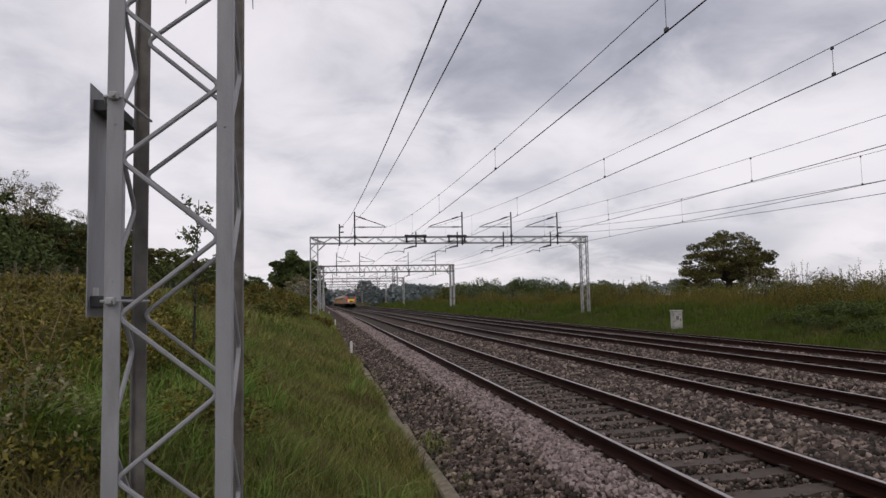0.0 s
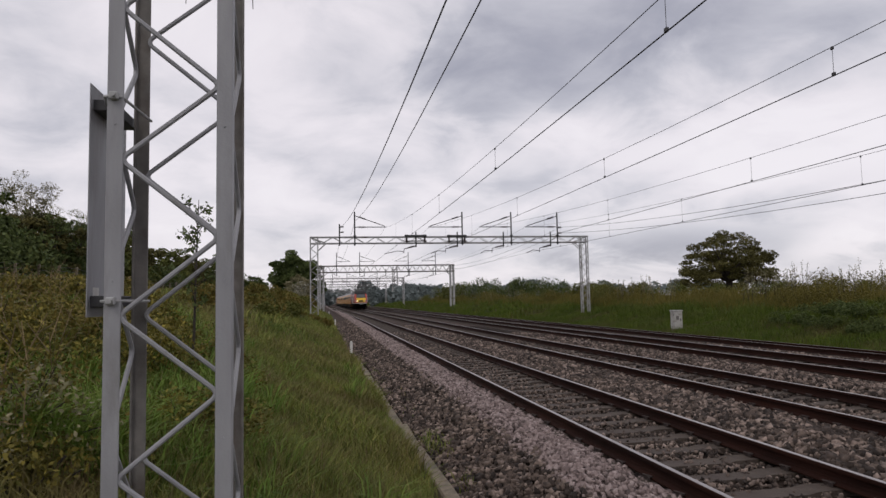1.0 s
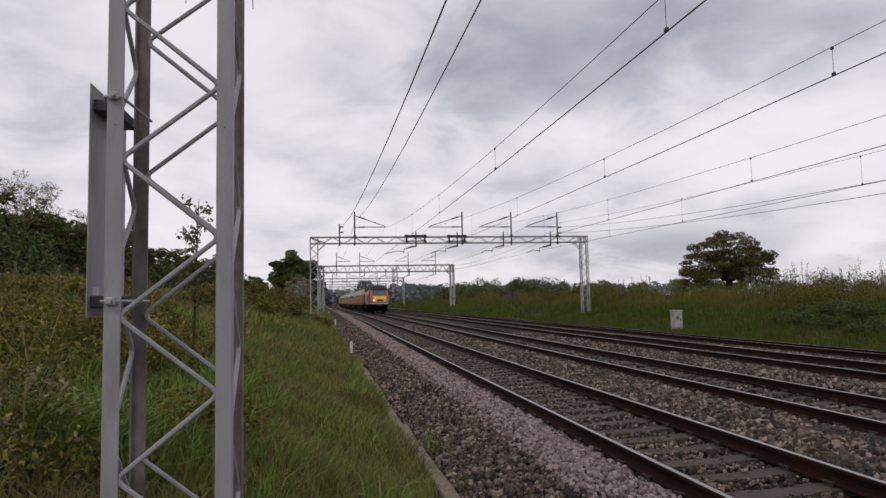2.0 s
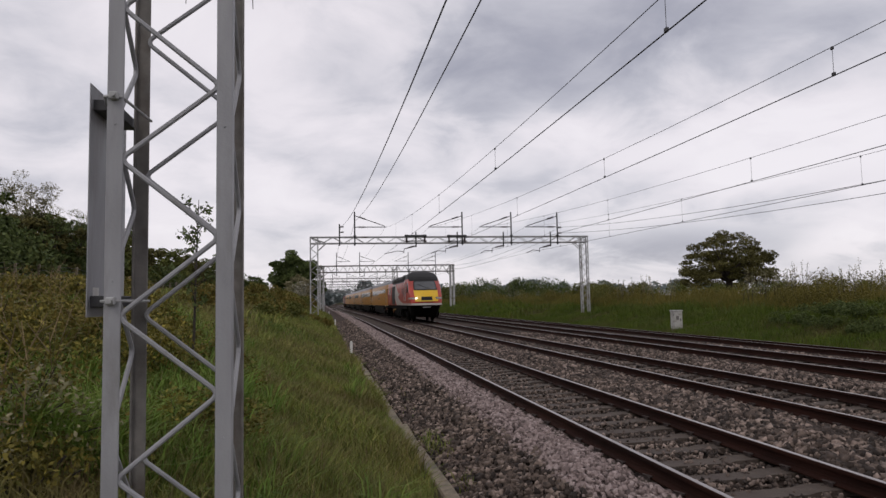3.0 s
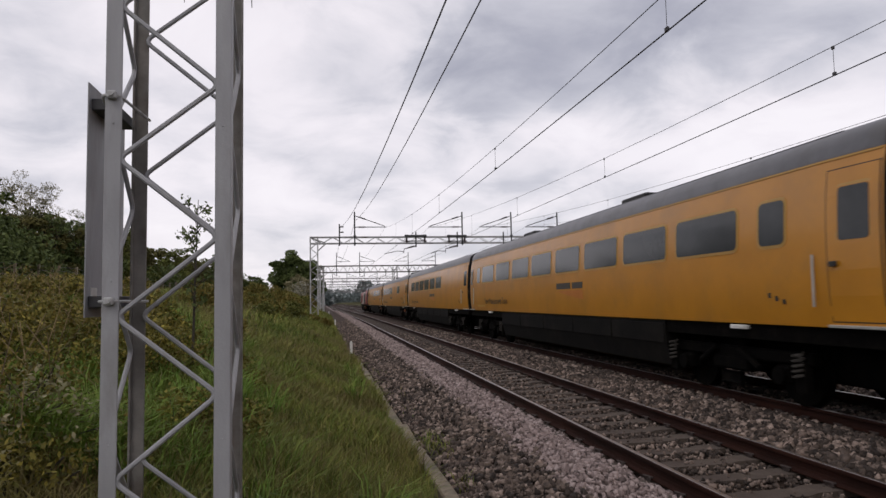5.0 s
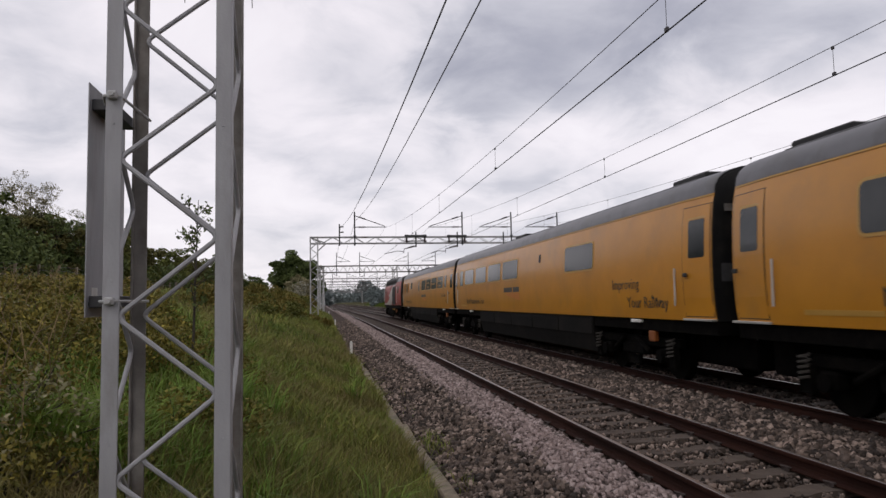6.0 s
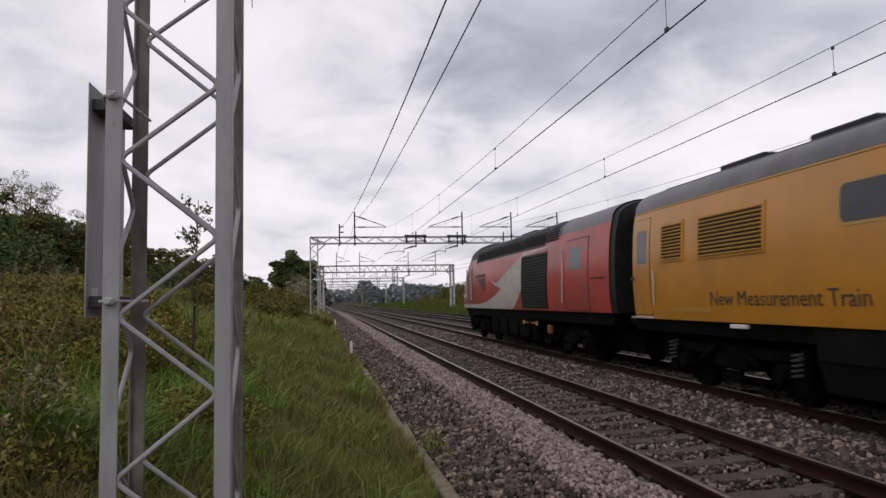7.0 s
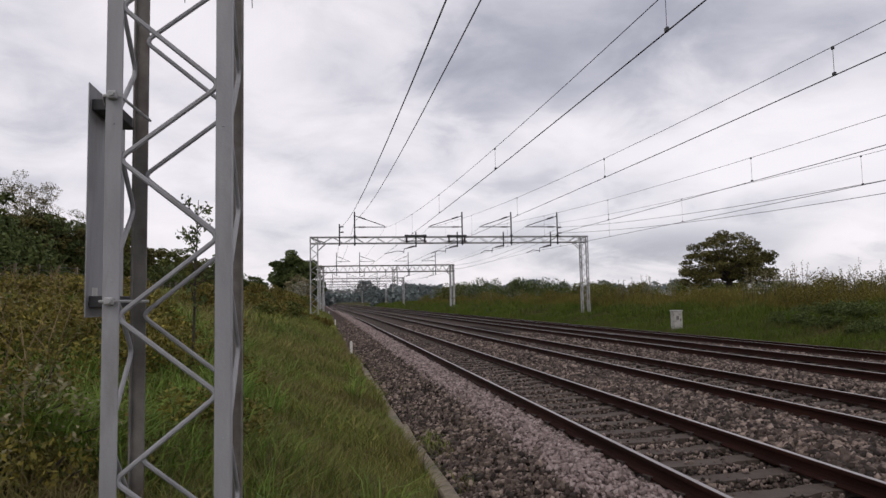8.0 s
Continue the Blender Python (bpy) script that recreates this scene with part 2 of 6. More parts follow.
M_CABGLASS = material("blue_tinted_glass", [(0.045, 0.062, 0.075), (0.075, 0.10, 0.115)], 1.5, rough=0.1, spec=0.6)
M_ALU = material("worn_aluminium", [(0.45, 0.44, 0.42), (0.6, 0.59, 0.57)], 6, rough=0.4, metal=0.6)
M_LAMP = glow("headlamp_glow", (1.0, 0.88, 0.58), 2.0)
M_LAMPGLASS = material("lamp_glass", [(0.4, 0.4, 0.38), (0.5, 0.5, 0.48)], 8, rough=0.1)
M_BARK = material("bark", [(0.028, 0.022, 0.017), (0.055, 0.045, 0.035)], 9, rough=0.9, bump=0.5)
M_GRASS = material("grass_blade", [(0.068, 0.115, 0.032), (0.140, 0.190, 0.041), (0.226, 0.243, 0.056), (0.468, 0.386, 0.146)], 0.35, island=0.6, rough=0.6, spec=0.14, stain=(0.15, 0.115, 0.05), stain_scale=0.6, stain_at=(0.46, 0.70))
M_VERGE = material("verge_grass_blade", [(0.0393, 0.0711, 0.0084), (0.0650, 0.1055, 0.0120), (0.0984, 0.1347, 0.0176), (0.1573, 0.1616, 0.0277)], 0.25, island=0.5, rough=0.6, spec=0.14, stain=(0.11, 0.095, 0.04), stain_scale=0.3, stain_at=(0.5, 0.75))
M_GOLD = material("golden_scrub", [(0.0678, 0.0626, 0.0137), (0.1209, 0.1062, 0.0227), (0.1645, 0.1375, 0.0317), (0.2032, 0.1565, 0.0415)], 0.3, island=0.6, rough=0.75, spec=0.2)
M_TUSSOCK = material("tussock_blade", [(0.0622, 0.1238, 0.0197), (0.1176, 0.2038, 0.0328), (0.1798, 0.2621, 0.0491), (0.2766, 0.3058, 0.0819)], 0.5, island=0.6, rough=0.6, spec=0.14)
M_BRAMBLE = material("bramble_leaf", [(0.0448, 0.0474, 0.0110), (0.1153, 0.1072, 0.0220), (0.2050, 0.1692, 0.0338), (0.3460, 0.2821, 0.0591)], 0.7, island=0.8, rough=0.7, spec=0.2)
M_DRY = material("dry_stem", [(0.1105, 0.0780, 0.0429), (0.2015, 0.1430, 0.0715), (0.3120, 0.2275, 0.1170)], 1.0, island=0.7, rough=0.8)
M_SCRUB = material("scrub_leaf", [(0.0638, 0.0701, 0.0140), (0.1247, 0.1146, 0.0236), (0.1843, 0.1415, 0.0350), (0.2410, 0.1685, 0.0455)], 0.5, island=0.6, rough=0.7, spec=0.2)
M_LEAF_DARK = material("dark_leaf", [(0.0412, 0.0580, 0.0194), (0.0822, 0.1111, 0.0337), (0.1450, 0.1692, 0.0531)], 0.4, island=0.6, rough=0.7, spec=0.2)
M_LEAF_OAK = material("oak_leaf", [(0.0492, 0.0485, 0.0153), (0.0983, 0.0910, 0.0273), (0.1608, 0.1356, 0.0443)], 0.4, island=0.6, rough=0.7, spec=0.2)
M_LEAF_HEDGE = material("hedge_leaf", [(0.0524, 0.0635, 0.0155), (0.1065, 0.1179, 0.0266), (0.1720, 0.1633, 0.0422)], 0.3, island=0.6, rough=0.7, spec=0.2)
M_BLOSSOM = material("hawthorn_blossom", [(0.32, 0.31, 0.27), (0.5, 0.49, 0.45)], 2, island=0.5, rough=0.8)
M_LEAF_PALE = material("young_pale_leaf", [(0.1250, 0.1269, 0.0571), (0.2084, 0.1903, 0.0951), (0.3335, 0.2810, 0.1713)], 0.4, island=0.6, rough=0.7)
M_CABINET = material("cabinet_paint", [(0.40, 0.39, 0.36), (0.48, 0.47, 0.44)], 5, rough=0.6, stain=(0.25, 0.23, 0.2), stain_scale=4)
# distance haze is mixed into this leaf colour as pale blue-grey
M_HAZE = material("haze_tinted_wood", [(0.14, 0.168, 0.165), (0.22, 0.26, 0.258)], 0.05, island=0.4, rough=0.9)


# ---- mesh helpers ----
def mesh_of(name, verts, faces, mat, smooth=False):
    me = bpy.data.meshes.new(name)
    me.from_pydata([tuple(v) for v in verts], [], [tuple(f) for f in faces])
    me.materials.append(mat)
    if smooth:
        me.shade_smooth()
    return me


def tri_mesh(name, verts, size, mat):
    """A mesh of loose polygons, each of `size` corners, from an array of their corners."""
    verts = np.asarray(verts, dtype=np.float32).reshape(-1, 3)
    n = len(verts)
    me = bpy.data.meshes.new(name)
    me.vertices.add(n)
    me.vertices.foreach_set("co", verts.ravel())
    me.loops.add(n)
    me.loops.foreach_set("vertex_index", np.arange(n, dtype=np.int32))
    me.polygons.add(n // size)
    me.polygons.foreach_set("loop_start", np.arange(0, n, size, dtype=np.int32))
    me.update(calc_edges=True)
    me.materials.append(mat)
    return me


def indexed_mesh(name, verts, faces, mat):
    """A mesh from arrays of corners and of faces with one number of corners."""
    faces = np.asarray(faces, dtype=np.int32)
    me = bpy.data.meshes.new(name)
    me.vertices.add(len(verts))
    me.vertices.foreach_set("co", np.asarray(verts, dtype=np.float32).ravel())
    me.loops.add(faces.size)
    me.loops.foreach_set("vertex_index", faces.ravel())
    me.polygons.add(len(faces))
    me.polygons.foreach_set("loop_start", np.arange(0, faces.size, faces.shape[1], dtype=np.int32))
    me.update(calc_edges=True)
    me.materials.append(mat)
    return me


def child(name, me, parent, label="", at=None):
    ob = new(name, me)
    ob.parent = parent
    if at is not None:
        ob.matrix_basis = at
    if label:
        tagged(ob, label)
    return ob


def part(name, bm, mat, parent, label="", smooth=False, crease=38):
    me = bpy.data.meshes.new(name)
    bm.to_mesh(me)
    bm.free()
    me.materials.append(mat)
    if smooth:
        me.shade_smooth()
        me.set_sharp_from_angle(angle=radians(crease))
    return child(name, me, parent, label)


def add_box(bm, x0, x1, y0, y1, z0, z1, bevel=0.0):
    r = bmesh.ops.create_cube(bm, size=1.0)
    vs = r["verts"]
    for v in vs:
        v.co = Vector(((x0 + x1) / 2 + v.co.x * (x1 - x0), (y0 + y1) / 2 + v.co.y * (y1 - y0), (z0 + z1) / 2 + v.co.z * (z1 - z0)))
    if bevel:
        es = list({e for v in vs for e in v.link_edges})
        bmesh.ops.bevel(bm, geom=es, offset=bevel, segments=1, affect="EDGES")
    return bm


def box(x0, x1, y0, y1, z0, z1, bevel=0.0):
    return add_box(bmesh.new(), x0, x1, y0, y1, z0, z1, bevel)


def add_rod(bm, a, b, r, sides=6, r2=None):
    a, b = Vector(a), Vector(b)
    d = b - a
    res = bmesh.ops.create_cone(bm, cap_ends=True, segments=sides, radius1=r, radius2=r if r2 is None else r2, depth=d.length)
    m = Matrix.Translation((a + b) / 2) @ d.to_track_quat("Z", "Y").to_matrix().to_4x4()
    bmesh.ops.transform(bm, matrix=m, verts=res["verts"])
    return bm


def rod(a, b, r, sides=6, r2=None):
    return add_rod(bmesh.new(), a, b, r, sides, r2)


def polyline(points, r, sides=6, across=None):
    """A bent bar through the points; across: a way along which it lies, to keep its section from twisting."""
    bm = bmesh.new()
    rings = []
    pts = [Vector(q) for q in points]
    for i, q in enumerate(pts):
        d = (pts[min(i + 1, len(pts) - 1)] - pts[max(i - 1, 0)]).normalized()
        if across is None:
            m = d.to_track_quat("Z", "Y").to_matrix()
            e1, e2 = m @ Vector((1, 0, 0)), m @ Vector((0, 1, 0))
        else:
            e1 = Vector((0, 0, 1)).cross(Vector(across)).normalized()
            e2 = d.cross(e1).normalized()
        rings.append([bm.verts.new(q + e1 * (r * math.cos(k * math.tau / sides)) + e2 * (r * math.sin(k * math.tau / sides))) for k in range(sides)])
    for a, b in zip(rings, rings[1:]):
        for k in range(sides):
            bm.faces.new((a[k], a[(k + 1) % sides], b[(k + 1) % sides], b[k]))
    bm.faces.new(rings[0][::-1])
    bm.faces.new(rings[-1])
    bmesh.ops.recalc_face_normals(bm, faces=bm.faces[:])
    return bm


def profile_sweep(outline, y0, y1):
    """A prism along y of a closed outline of (x, z)."""
    bm = bmesh.new()
    a = [bm.verts.new((x, y0, z)) for x, z in outline]
    b = [bm.verts.new((x, y1, z)) for x, z in outline]
    n = len(outline)
    for i in range(n):
        bm.faces.new((a[i], a[(i + 1) % n], b[(i + 1) % n], b[i]))
    bm.faces.new(a[::-1])
    bm.faces.new(b)
    bmesh.ops.recalc_face_normals(bm, faces=bm.faces[:])
    return bm


def bend(y):
    """Side shift of the whole line, which swings gently to the left beyond the first portal."""
    u = np.clip(np.asarray(y, float) - 45.0, 0.0, None)
    return -np.where(u < 50, 0.0095 * u * u / 100, 0.0095 * (u - 25))


def bent_sweep(outline, ys):
    """A prism of a closed outline of (x, z) that follows the swing of the line through the places ys."""
    n = len(outline)
    v = [(x + float(bend(y)), y, z) for y in ys for x, z in outline]
    bm = bmesh.new()
    vs = [bm.verts.new(q) for q in v]
    for k in range(len(ys) - 1):
        for i in range(n):
            j = (i + 1) % n
            bm.faces.new((vs[k * n + i], vs[k * n + j], vs[k * n + n + j], vs[k * n + n + i]))
    bm.faces.new(vs[:n][::-1])
    bm.faces.new(vs[-n:])
    bmesh.ops.recalc_face_normals(bm, faces=bm.faces[:])
    return bm


# ---- ground: one sheet, a bank beside the line, a low bank beyond it ----
GX = [-3000, -400, -80, -30, -18, -12, -8, -4, -2, -1, 0, 0.8, 1.12, 1.5, 16.2, 17.0, 18.5, 20.5, 23, 26, 60, 400, 3000]
GZ = [16, 9, 5.3, 3.8, 3.08, 2.55, 2.10, 1.27, 0.7, 0.33, -0.08, -0.42, -0.58, -0.8, -0.8, -0.35, -0.02, 0.55, 0.95, 1.1, 1.1, 1.0, 1.0]


def ground_z(x, y):
    x, y = np.asarray(x, float), np.asarray(y, float)
    x = x - bend(y)
    base = np.interp(x, GX, GZ)
    rough = np.clip(np.minimum(np.abs(x - 1.15), np.abs(x - 16.6)) / 3, 0, 1) * ((x < 1.15) | (x > 16.6))
    return base + rough * (0.10 * np.sin(x * 0.9 + y * 0.35) + 0.08 * np.sin(y * 0.8 - x * 0.5) + 0.05 * np.sin(x * 2.1 + y * 1.3))


def ground():
    xs = np.unique(np.concatenate([GX, np.arange(-30, 1.2, 0.4), np.arange(16, 40, 0.5), np.arange(-200, 200, 20)]))
    ys = np.concatenate([[-3000, -600, -150, -60, -30, -15], np.arange(-8, 70, 0.7), np.arange(70, 260, 5), [300, 400, 600, 1000, 2000, 4000]])
    gx, gy = np.meshgrid(xs, ys)
    gx = gx + bend(gy)
    v = np.stack([gx, gy, ground_z(gx, gy)], -1).reshape(-1, 3)
    nx, ny = len(xs), len(ys)
    i = (np.arange(ny - 1)[:, None] * nx + np.arange(nx - 1)[None, :]).ravel()
    me = indexed_mesh("ground", v, np.stack([i, i + 1, i + nx + 1, i + nx], -1), M_SOIL)
    me.shade_smooth()
    tagged(new("ground", me), "grassy embankment and fields of dark turf and soil", "ground", kind="structure")


ground()

# ---- railway: four tracks ----
TRACKS = [(3.945, 0.0, 0.0), (7.593, 0.0, 0.0), (11.654, 0.0, 0.0), (15.05, -0.05, 0.06)]
FAR = 700.0


def ballast_bed():
    """The bed of crushed stone: a shoulder down to the edging, cribs between rails, a crowned space between the tracks."""
    prof = [(1.36, -0.62), (1.75, -0.52), (2.25, -0.33), (2.42, -0.265)]
    prof2 = [(2.42, -0.265), (2.62, -0.19), (2.95, -0.20), (3.3, -0.225)]
    prof3 = [(3.3, -0.222), (4.6, -0.222), (4.95, -0.21), (5.4, -0.14), (5.9, -0.14), (6.6, -0.20), (6.9, -0.215), (8.3, -0.215), (8.9, -0.22), (9.6, -0.14), (10.3, -0.2), (11.0, -0.215), (12.4, -0.215),
             (13.1, -0.2), (13.6, -0.2), (14.3, -0.235), (15.8, -0.28), (16.2, -0.34), (16.9, -0.62)]
    root = new("ballast")
    tagged(root, "bed of crushed stone ballast under four tracks", "ballast", kind="structure")
    near, far = np.arange(-12, 45.5, 0.14), np.concatenate([np.arange(45.3, 200, 2.5), [260, 350, 500, FAR]])
    near[-1] = far[0]
    for nm, pr, mat, ys in (("shoulder", prof, M_BALLAST_GAP_OLD, near), ("shoulder", prof2, M_BALLAST_GAP_NEW, near), ("bed", prof3, M_BALLAST_GAP_OLD, near),
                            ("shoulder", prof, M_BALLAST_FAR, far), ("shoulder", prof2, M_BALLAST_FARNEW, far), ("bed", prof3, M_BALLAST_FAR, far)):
        xs = np.unique(np.concatenate([[q[0] for q in pr], np.arange(pr[0][0], pr[-1][0], 0.12)]))
        gx, gy = np.meshgrid(xs, ys)
        rng = np.random.default_rng(3)
        gz = np.interp(gx, [q[0] for q in pr], [q[1] for q in pr]) + rng.normal(0, 0.008, gx.shape) * (gx > xs[0]) * (gx < xs[-1]) - 0.015
        nx = len(xs)
        i = (np.arange(len(ys) - 1)[:, None] * nx + np.arange(nx - 1)[None, :]).ravel()
        child(nm, indexed_mesh(nm, np.stack([gx + bend(gy), gy, gz], -1).reshape(-1, 3), np.stack([i, i + 1, i + nx + 1, i + nx], -1), mat), root)
    # beyond the edging slabs the stone spreads wider
    xs, ys = [0.70, 0.95, 1.2, 1.45], np.concatenate([np.arange(24, 60, 0.5), np.arange(60, 300, 6)])
    gx, gy = np.meshgrid(xs, ys)
    gz = np.interp(gx, [0.7, 1.0, 1.45], [-0.75, -0.50, -0.56])
    i = (np.arange(len(ys) - 1)[:, None] * 4 + np.arange(3)[None, :]).ravel()
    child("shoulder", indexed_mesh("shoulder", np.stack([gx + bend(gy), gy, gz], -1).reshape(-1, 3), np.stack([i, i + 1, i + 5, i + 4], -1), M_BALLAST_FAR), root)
    return prof, prof2, prof3


PROF_OLD, PROF_NEW, PROF_BED = ballast_bed()
RAIL = [(-0.07, -0.159), (0.07, -0.159), (0.07, -0.147), (0.018, -0.128), (0.010, -0.10), (0.010, -0.055), (0.018, -0.042), (0.035, -0.036), (0.036, -0.008), (0.030, 0.0),
        (-0.030, 0.0), (-0.036, -0.008), (-0.035, -0.036), (-0.018, -0.042), (-0.010, -0.055), (-0.010, -0.10), (-0.018, -0.128), (-0.07, -0.147)]
SLEEPER = [(-1.25, -0.37), (1.25, -0.37), (1.25, -0.20), (1.05, -0.172), (0.45, -0.172), (0.35, -0.192), (-0.35, -0.192), (-0.45, -0.172), (-1.05, -0.172), (-1.25, -0.20)]


RAIL_YS = [-12, 45, 50, 55, 60, 65, 70, 75, 80, 85, 90, 95, 120, 200, 400, FAR]


def railway_tracks():
    sleeper_bm = profile_sweep(SLEEPER, -0.125, 0.125)
    sleeper = bpy.data.meshes.new("sleeper")
    sleeper_bm.to_mesh(sleeper)
    sleeper_bm.free()
    sleeper.materials.append(M_SLEEPER)
    clip_bm = bmesh.new()
    for side in (-1, 1):
        add_box(clip_bm, side * 0.075 - 0.02, side * 0.075 + 0.03 * side + 0.02, -0.06, 0.06, -0.172, -0.13, 0.008)
        add_rod(clip_bm, (side * 0.06, -0.05, -0.135), (side * 0.11, 0.05, -0.128), 0.012, 5)
    clip = bpy.data.meshes.new("rail_clip")
    clip_bm.to_mesh(clip)
    clip_bm.free()
    clip.materials.append(M_CLIP)
    for k, (x, z, cant) in enumerate(TRACKS):
        track = new("railway_track")
        track.matrix_basis = Matrix.Translation((x, 0, z)) @ Matrix.Rotation(cant, 4, "Y")
        tagged(track, "rusty running rails with polished tops on concrete sleepers", "track", group="tracks of the main line", kind="structure")
        for side in (-1, 1):
            bm = bent_sweep([(side * 0.7525 + px, pz) for px, pz in RAIL], RAIL_YS)
            rail = part("rail", bm, M_RAIL, track)
            part("rail_head", bent_sweep([(side * 0.7525 + q, r) for q, r in ((-0.024, 0.0), (0.024, 0.0), (0.022, 0.003), (-0.022, 0.003))], RAIL_YS), M_HEAD, rail, "bright polished running surface")
        rng = random.Random(k)
        far_v, near_to = [], (62 if k < 2 else 40)
        y = -8.91
        while y < 300:
            if y < near_to:
                child("sleeper", sleeper, track, at=pose(float(bend(y)) + rng.uniform(-0.01, 0.01), y + rng.uniform(-0.012, 0.012), rng.uniform(-0.006, 0.003), 0, 0, rng.uniform(-0.4, 0.4)))
                if k < 2 and 4 < y < 22:
                    for side in (-1, 1):
                        child("rail_clip", clip, track, at=pose(side * 0.7525, y, 0))
            else:
                far_v.append(y)
            y += 0.61
        vs, fs = [], []
        for y in far_v:
            b = len(vs)
            b0 = float(bend(y))
            vs += [(b0 + sx, y + sy, sz) for sx, sy, sz in ((-1.25, -0.12, -0.195), (1.25, -0.12, -0.195), (1.25, 0.12, -0.195), (-1.25, 0.12, -0.195), (-1.25, -0.12, -0.3), (1.25, -0.12, -0.3))]
            fs += [(b, b + 1, b + 2, b + 3), (b + 4, b + 5, b + 1, b)]
        child("far_sleepers", mesh_of("far_sleepers", vs, fs, M_SLEEPER), track)


railway_tracks()


def edging():
    """Concrete edging slabs between the grass and the stone, leaning a little, each a piece."""
    root = tagged(new("edging"), "worn concrete edging slabs along the ballast", "edging", kind="structure")
    bm = box(-0.085, 0.085, -0.975, 0.975, -0.32, 0.0, 0.018)
    slab = bpy.data.meshes.new("slab")
    bm.to_mesh(slab)
    bm.free()
    slab.materials.append(M_KERB)
    rng = random.Random(5)
    y = -8.9
    while y < 26:
        child("slab", slab, root, at=pose(float(np.interp(y, [7, 8.7, 11, 15, 25], [1.32, 1.30, 1.25, 1.21, 1.11])) + rng.uniform(-0.025, 0.025), y, -0.47 + rng.uniform(-0.03, 0.02), 0, rng.uniform(-9, -2), rng.uniform(-1.2, 1.2)))
        y += 1.97


edging()


# ---- overhead line: lattice mast, portals, wires ----
def angle_bar(x, y, sx, sy, z0, z1, w=0.08, t=0.012, wy=None):
    """An upright angle section with its corner at (x, y) and legs towards sx and sy."""
    out = [(0, 0), (w, 0), (w, t), (t, t), (t, wy or w), (0, wy or w)]
    bm = bmesh.new()
    lo = [bm.verts.new((x + sx * a, y + sy * b, z0)) for a, b in out]
    hi = [bm.verts.new((x + sx * a, y + sy * b, z1)) for a, b in out]
    for i in range(6):
        bm.faces.new((lo[i], lo[(i + 1) % 6], hi[(i + 1) % 6], hi[i]))
    bm.faces.new(lo)
    bm.faces.new(hi)
    bmesh.ops.recalc_face_normals(bm, faces=bm.faces[:])
    bmesh.ops.bevel(bm, geom=[e for e in bm.edges if abs(e.verts[0].co.z - e.verts[1].co.z) > 0.5], offset=0.003, segments=1, affect="EDGES")
    return bm


def zigzag(a, b, z_first, pitch, z_end, r, sides=7, bend=0.05):
    """A bar bent to and fro between two uprights at plan points a and b."""
    a, b = Vector((*a, 0)), Vector((*b, 0))
    pts, z, k = [], z_first, 0
    way = (b - a).normalized()
    while z <= z_end:
        q = (a if k % 2 == 0 else b) + Vector((0, 0, z))
        inn = way if k % 2 == 0 else -way
        up = Vector((0, 0, 1))
        rise = bend * (pitch / 2) / (b - a).length
        lo_, hi_ = q + inn * bend - up * rise, q + inn * bend + up * rise
        for u in (0.0, 0.2, 0.4, 0.5, 0.6, 0.8, 1.0):
            pts.append(lo_ * (1 - u) ** 2 + (q - inn * 0.01) * 2 * u * (1 - u) + hi_ * u * u)
        z += pitch / 2
        k += 1
    return polyline(pts, r, sides, b - a)


def lattice_leg(parent, x0, x1, y0, y1, zb, zt, mat, mat_back_dim, name="mast", r=0.0135, w=0.08, first=0.78, pitch=0.80):
    for (x, sx) in ((x0, 1), (x1, -1)):
        for (y, sy) in ((y0, 1), (y1, -1)):
            # back chords take their own material, so their shade can sit in its colour
            part("chord", angle_bar(x, y, sx, sy, zb, zt, w, wy=w if y == y0 else w * 0.45), mat if y == y0 else mat_back_dim, parent)
    i = w * 0.75
    while first > zb + 0.45:
        first -= pitch
    for y in (y0 + 0.02, y1 - 0.02):
        part("lattice_bar", zigzag((x0 + i, y), (x1 - i, y), first, pitch, zt, r), mat, parent)
    for x in (x0 + 0.02, x1 - 0.02):
        part("lattice_bar", zigzag((x, y0 + i), (x, y1 - i), first + pitch * 0.25, pitch, zt, r), mat, parent)


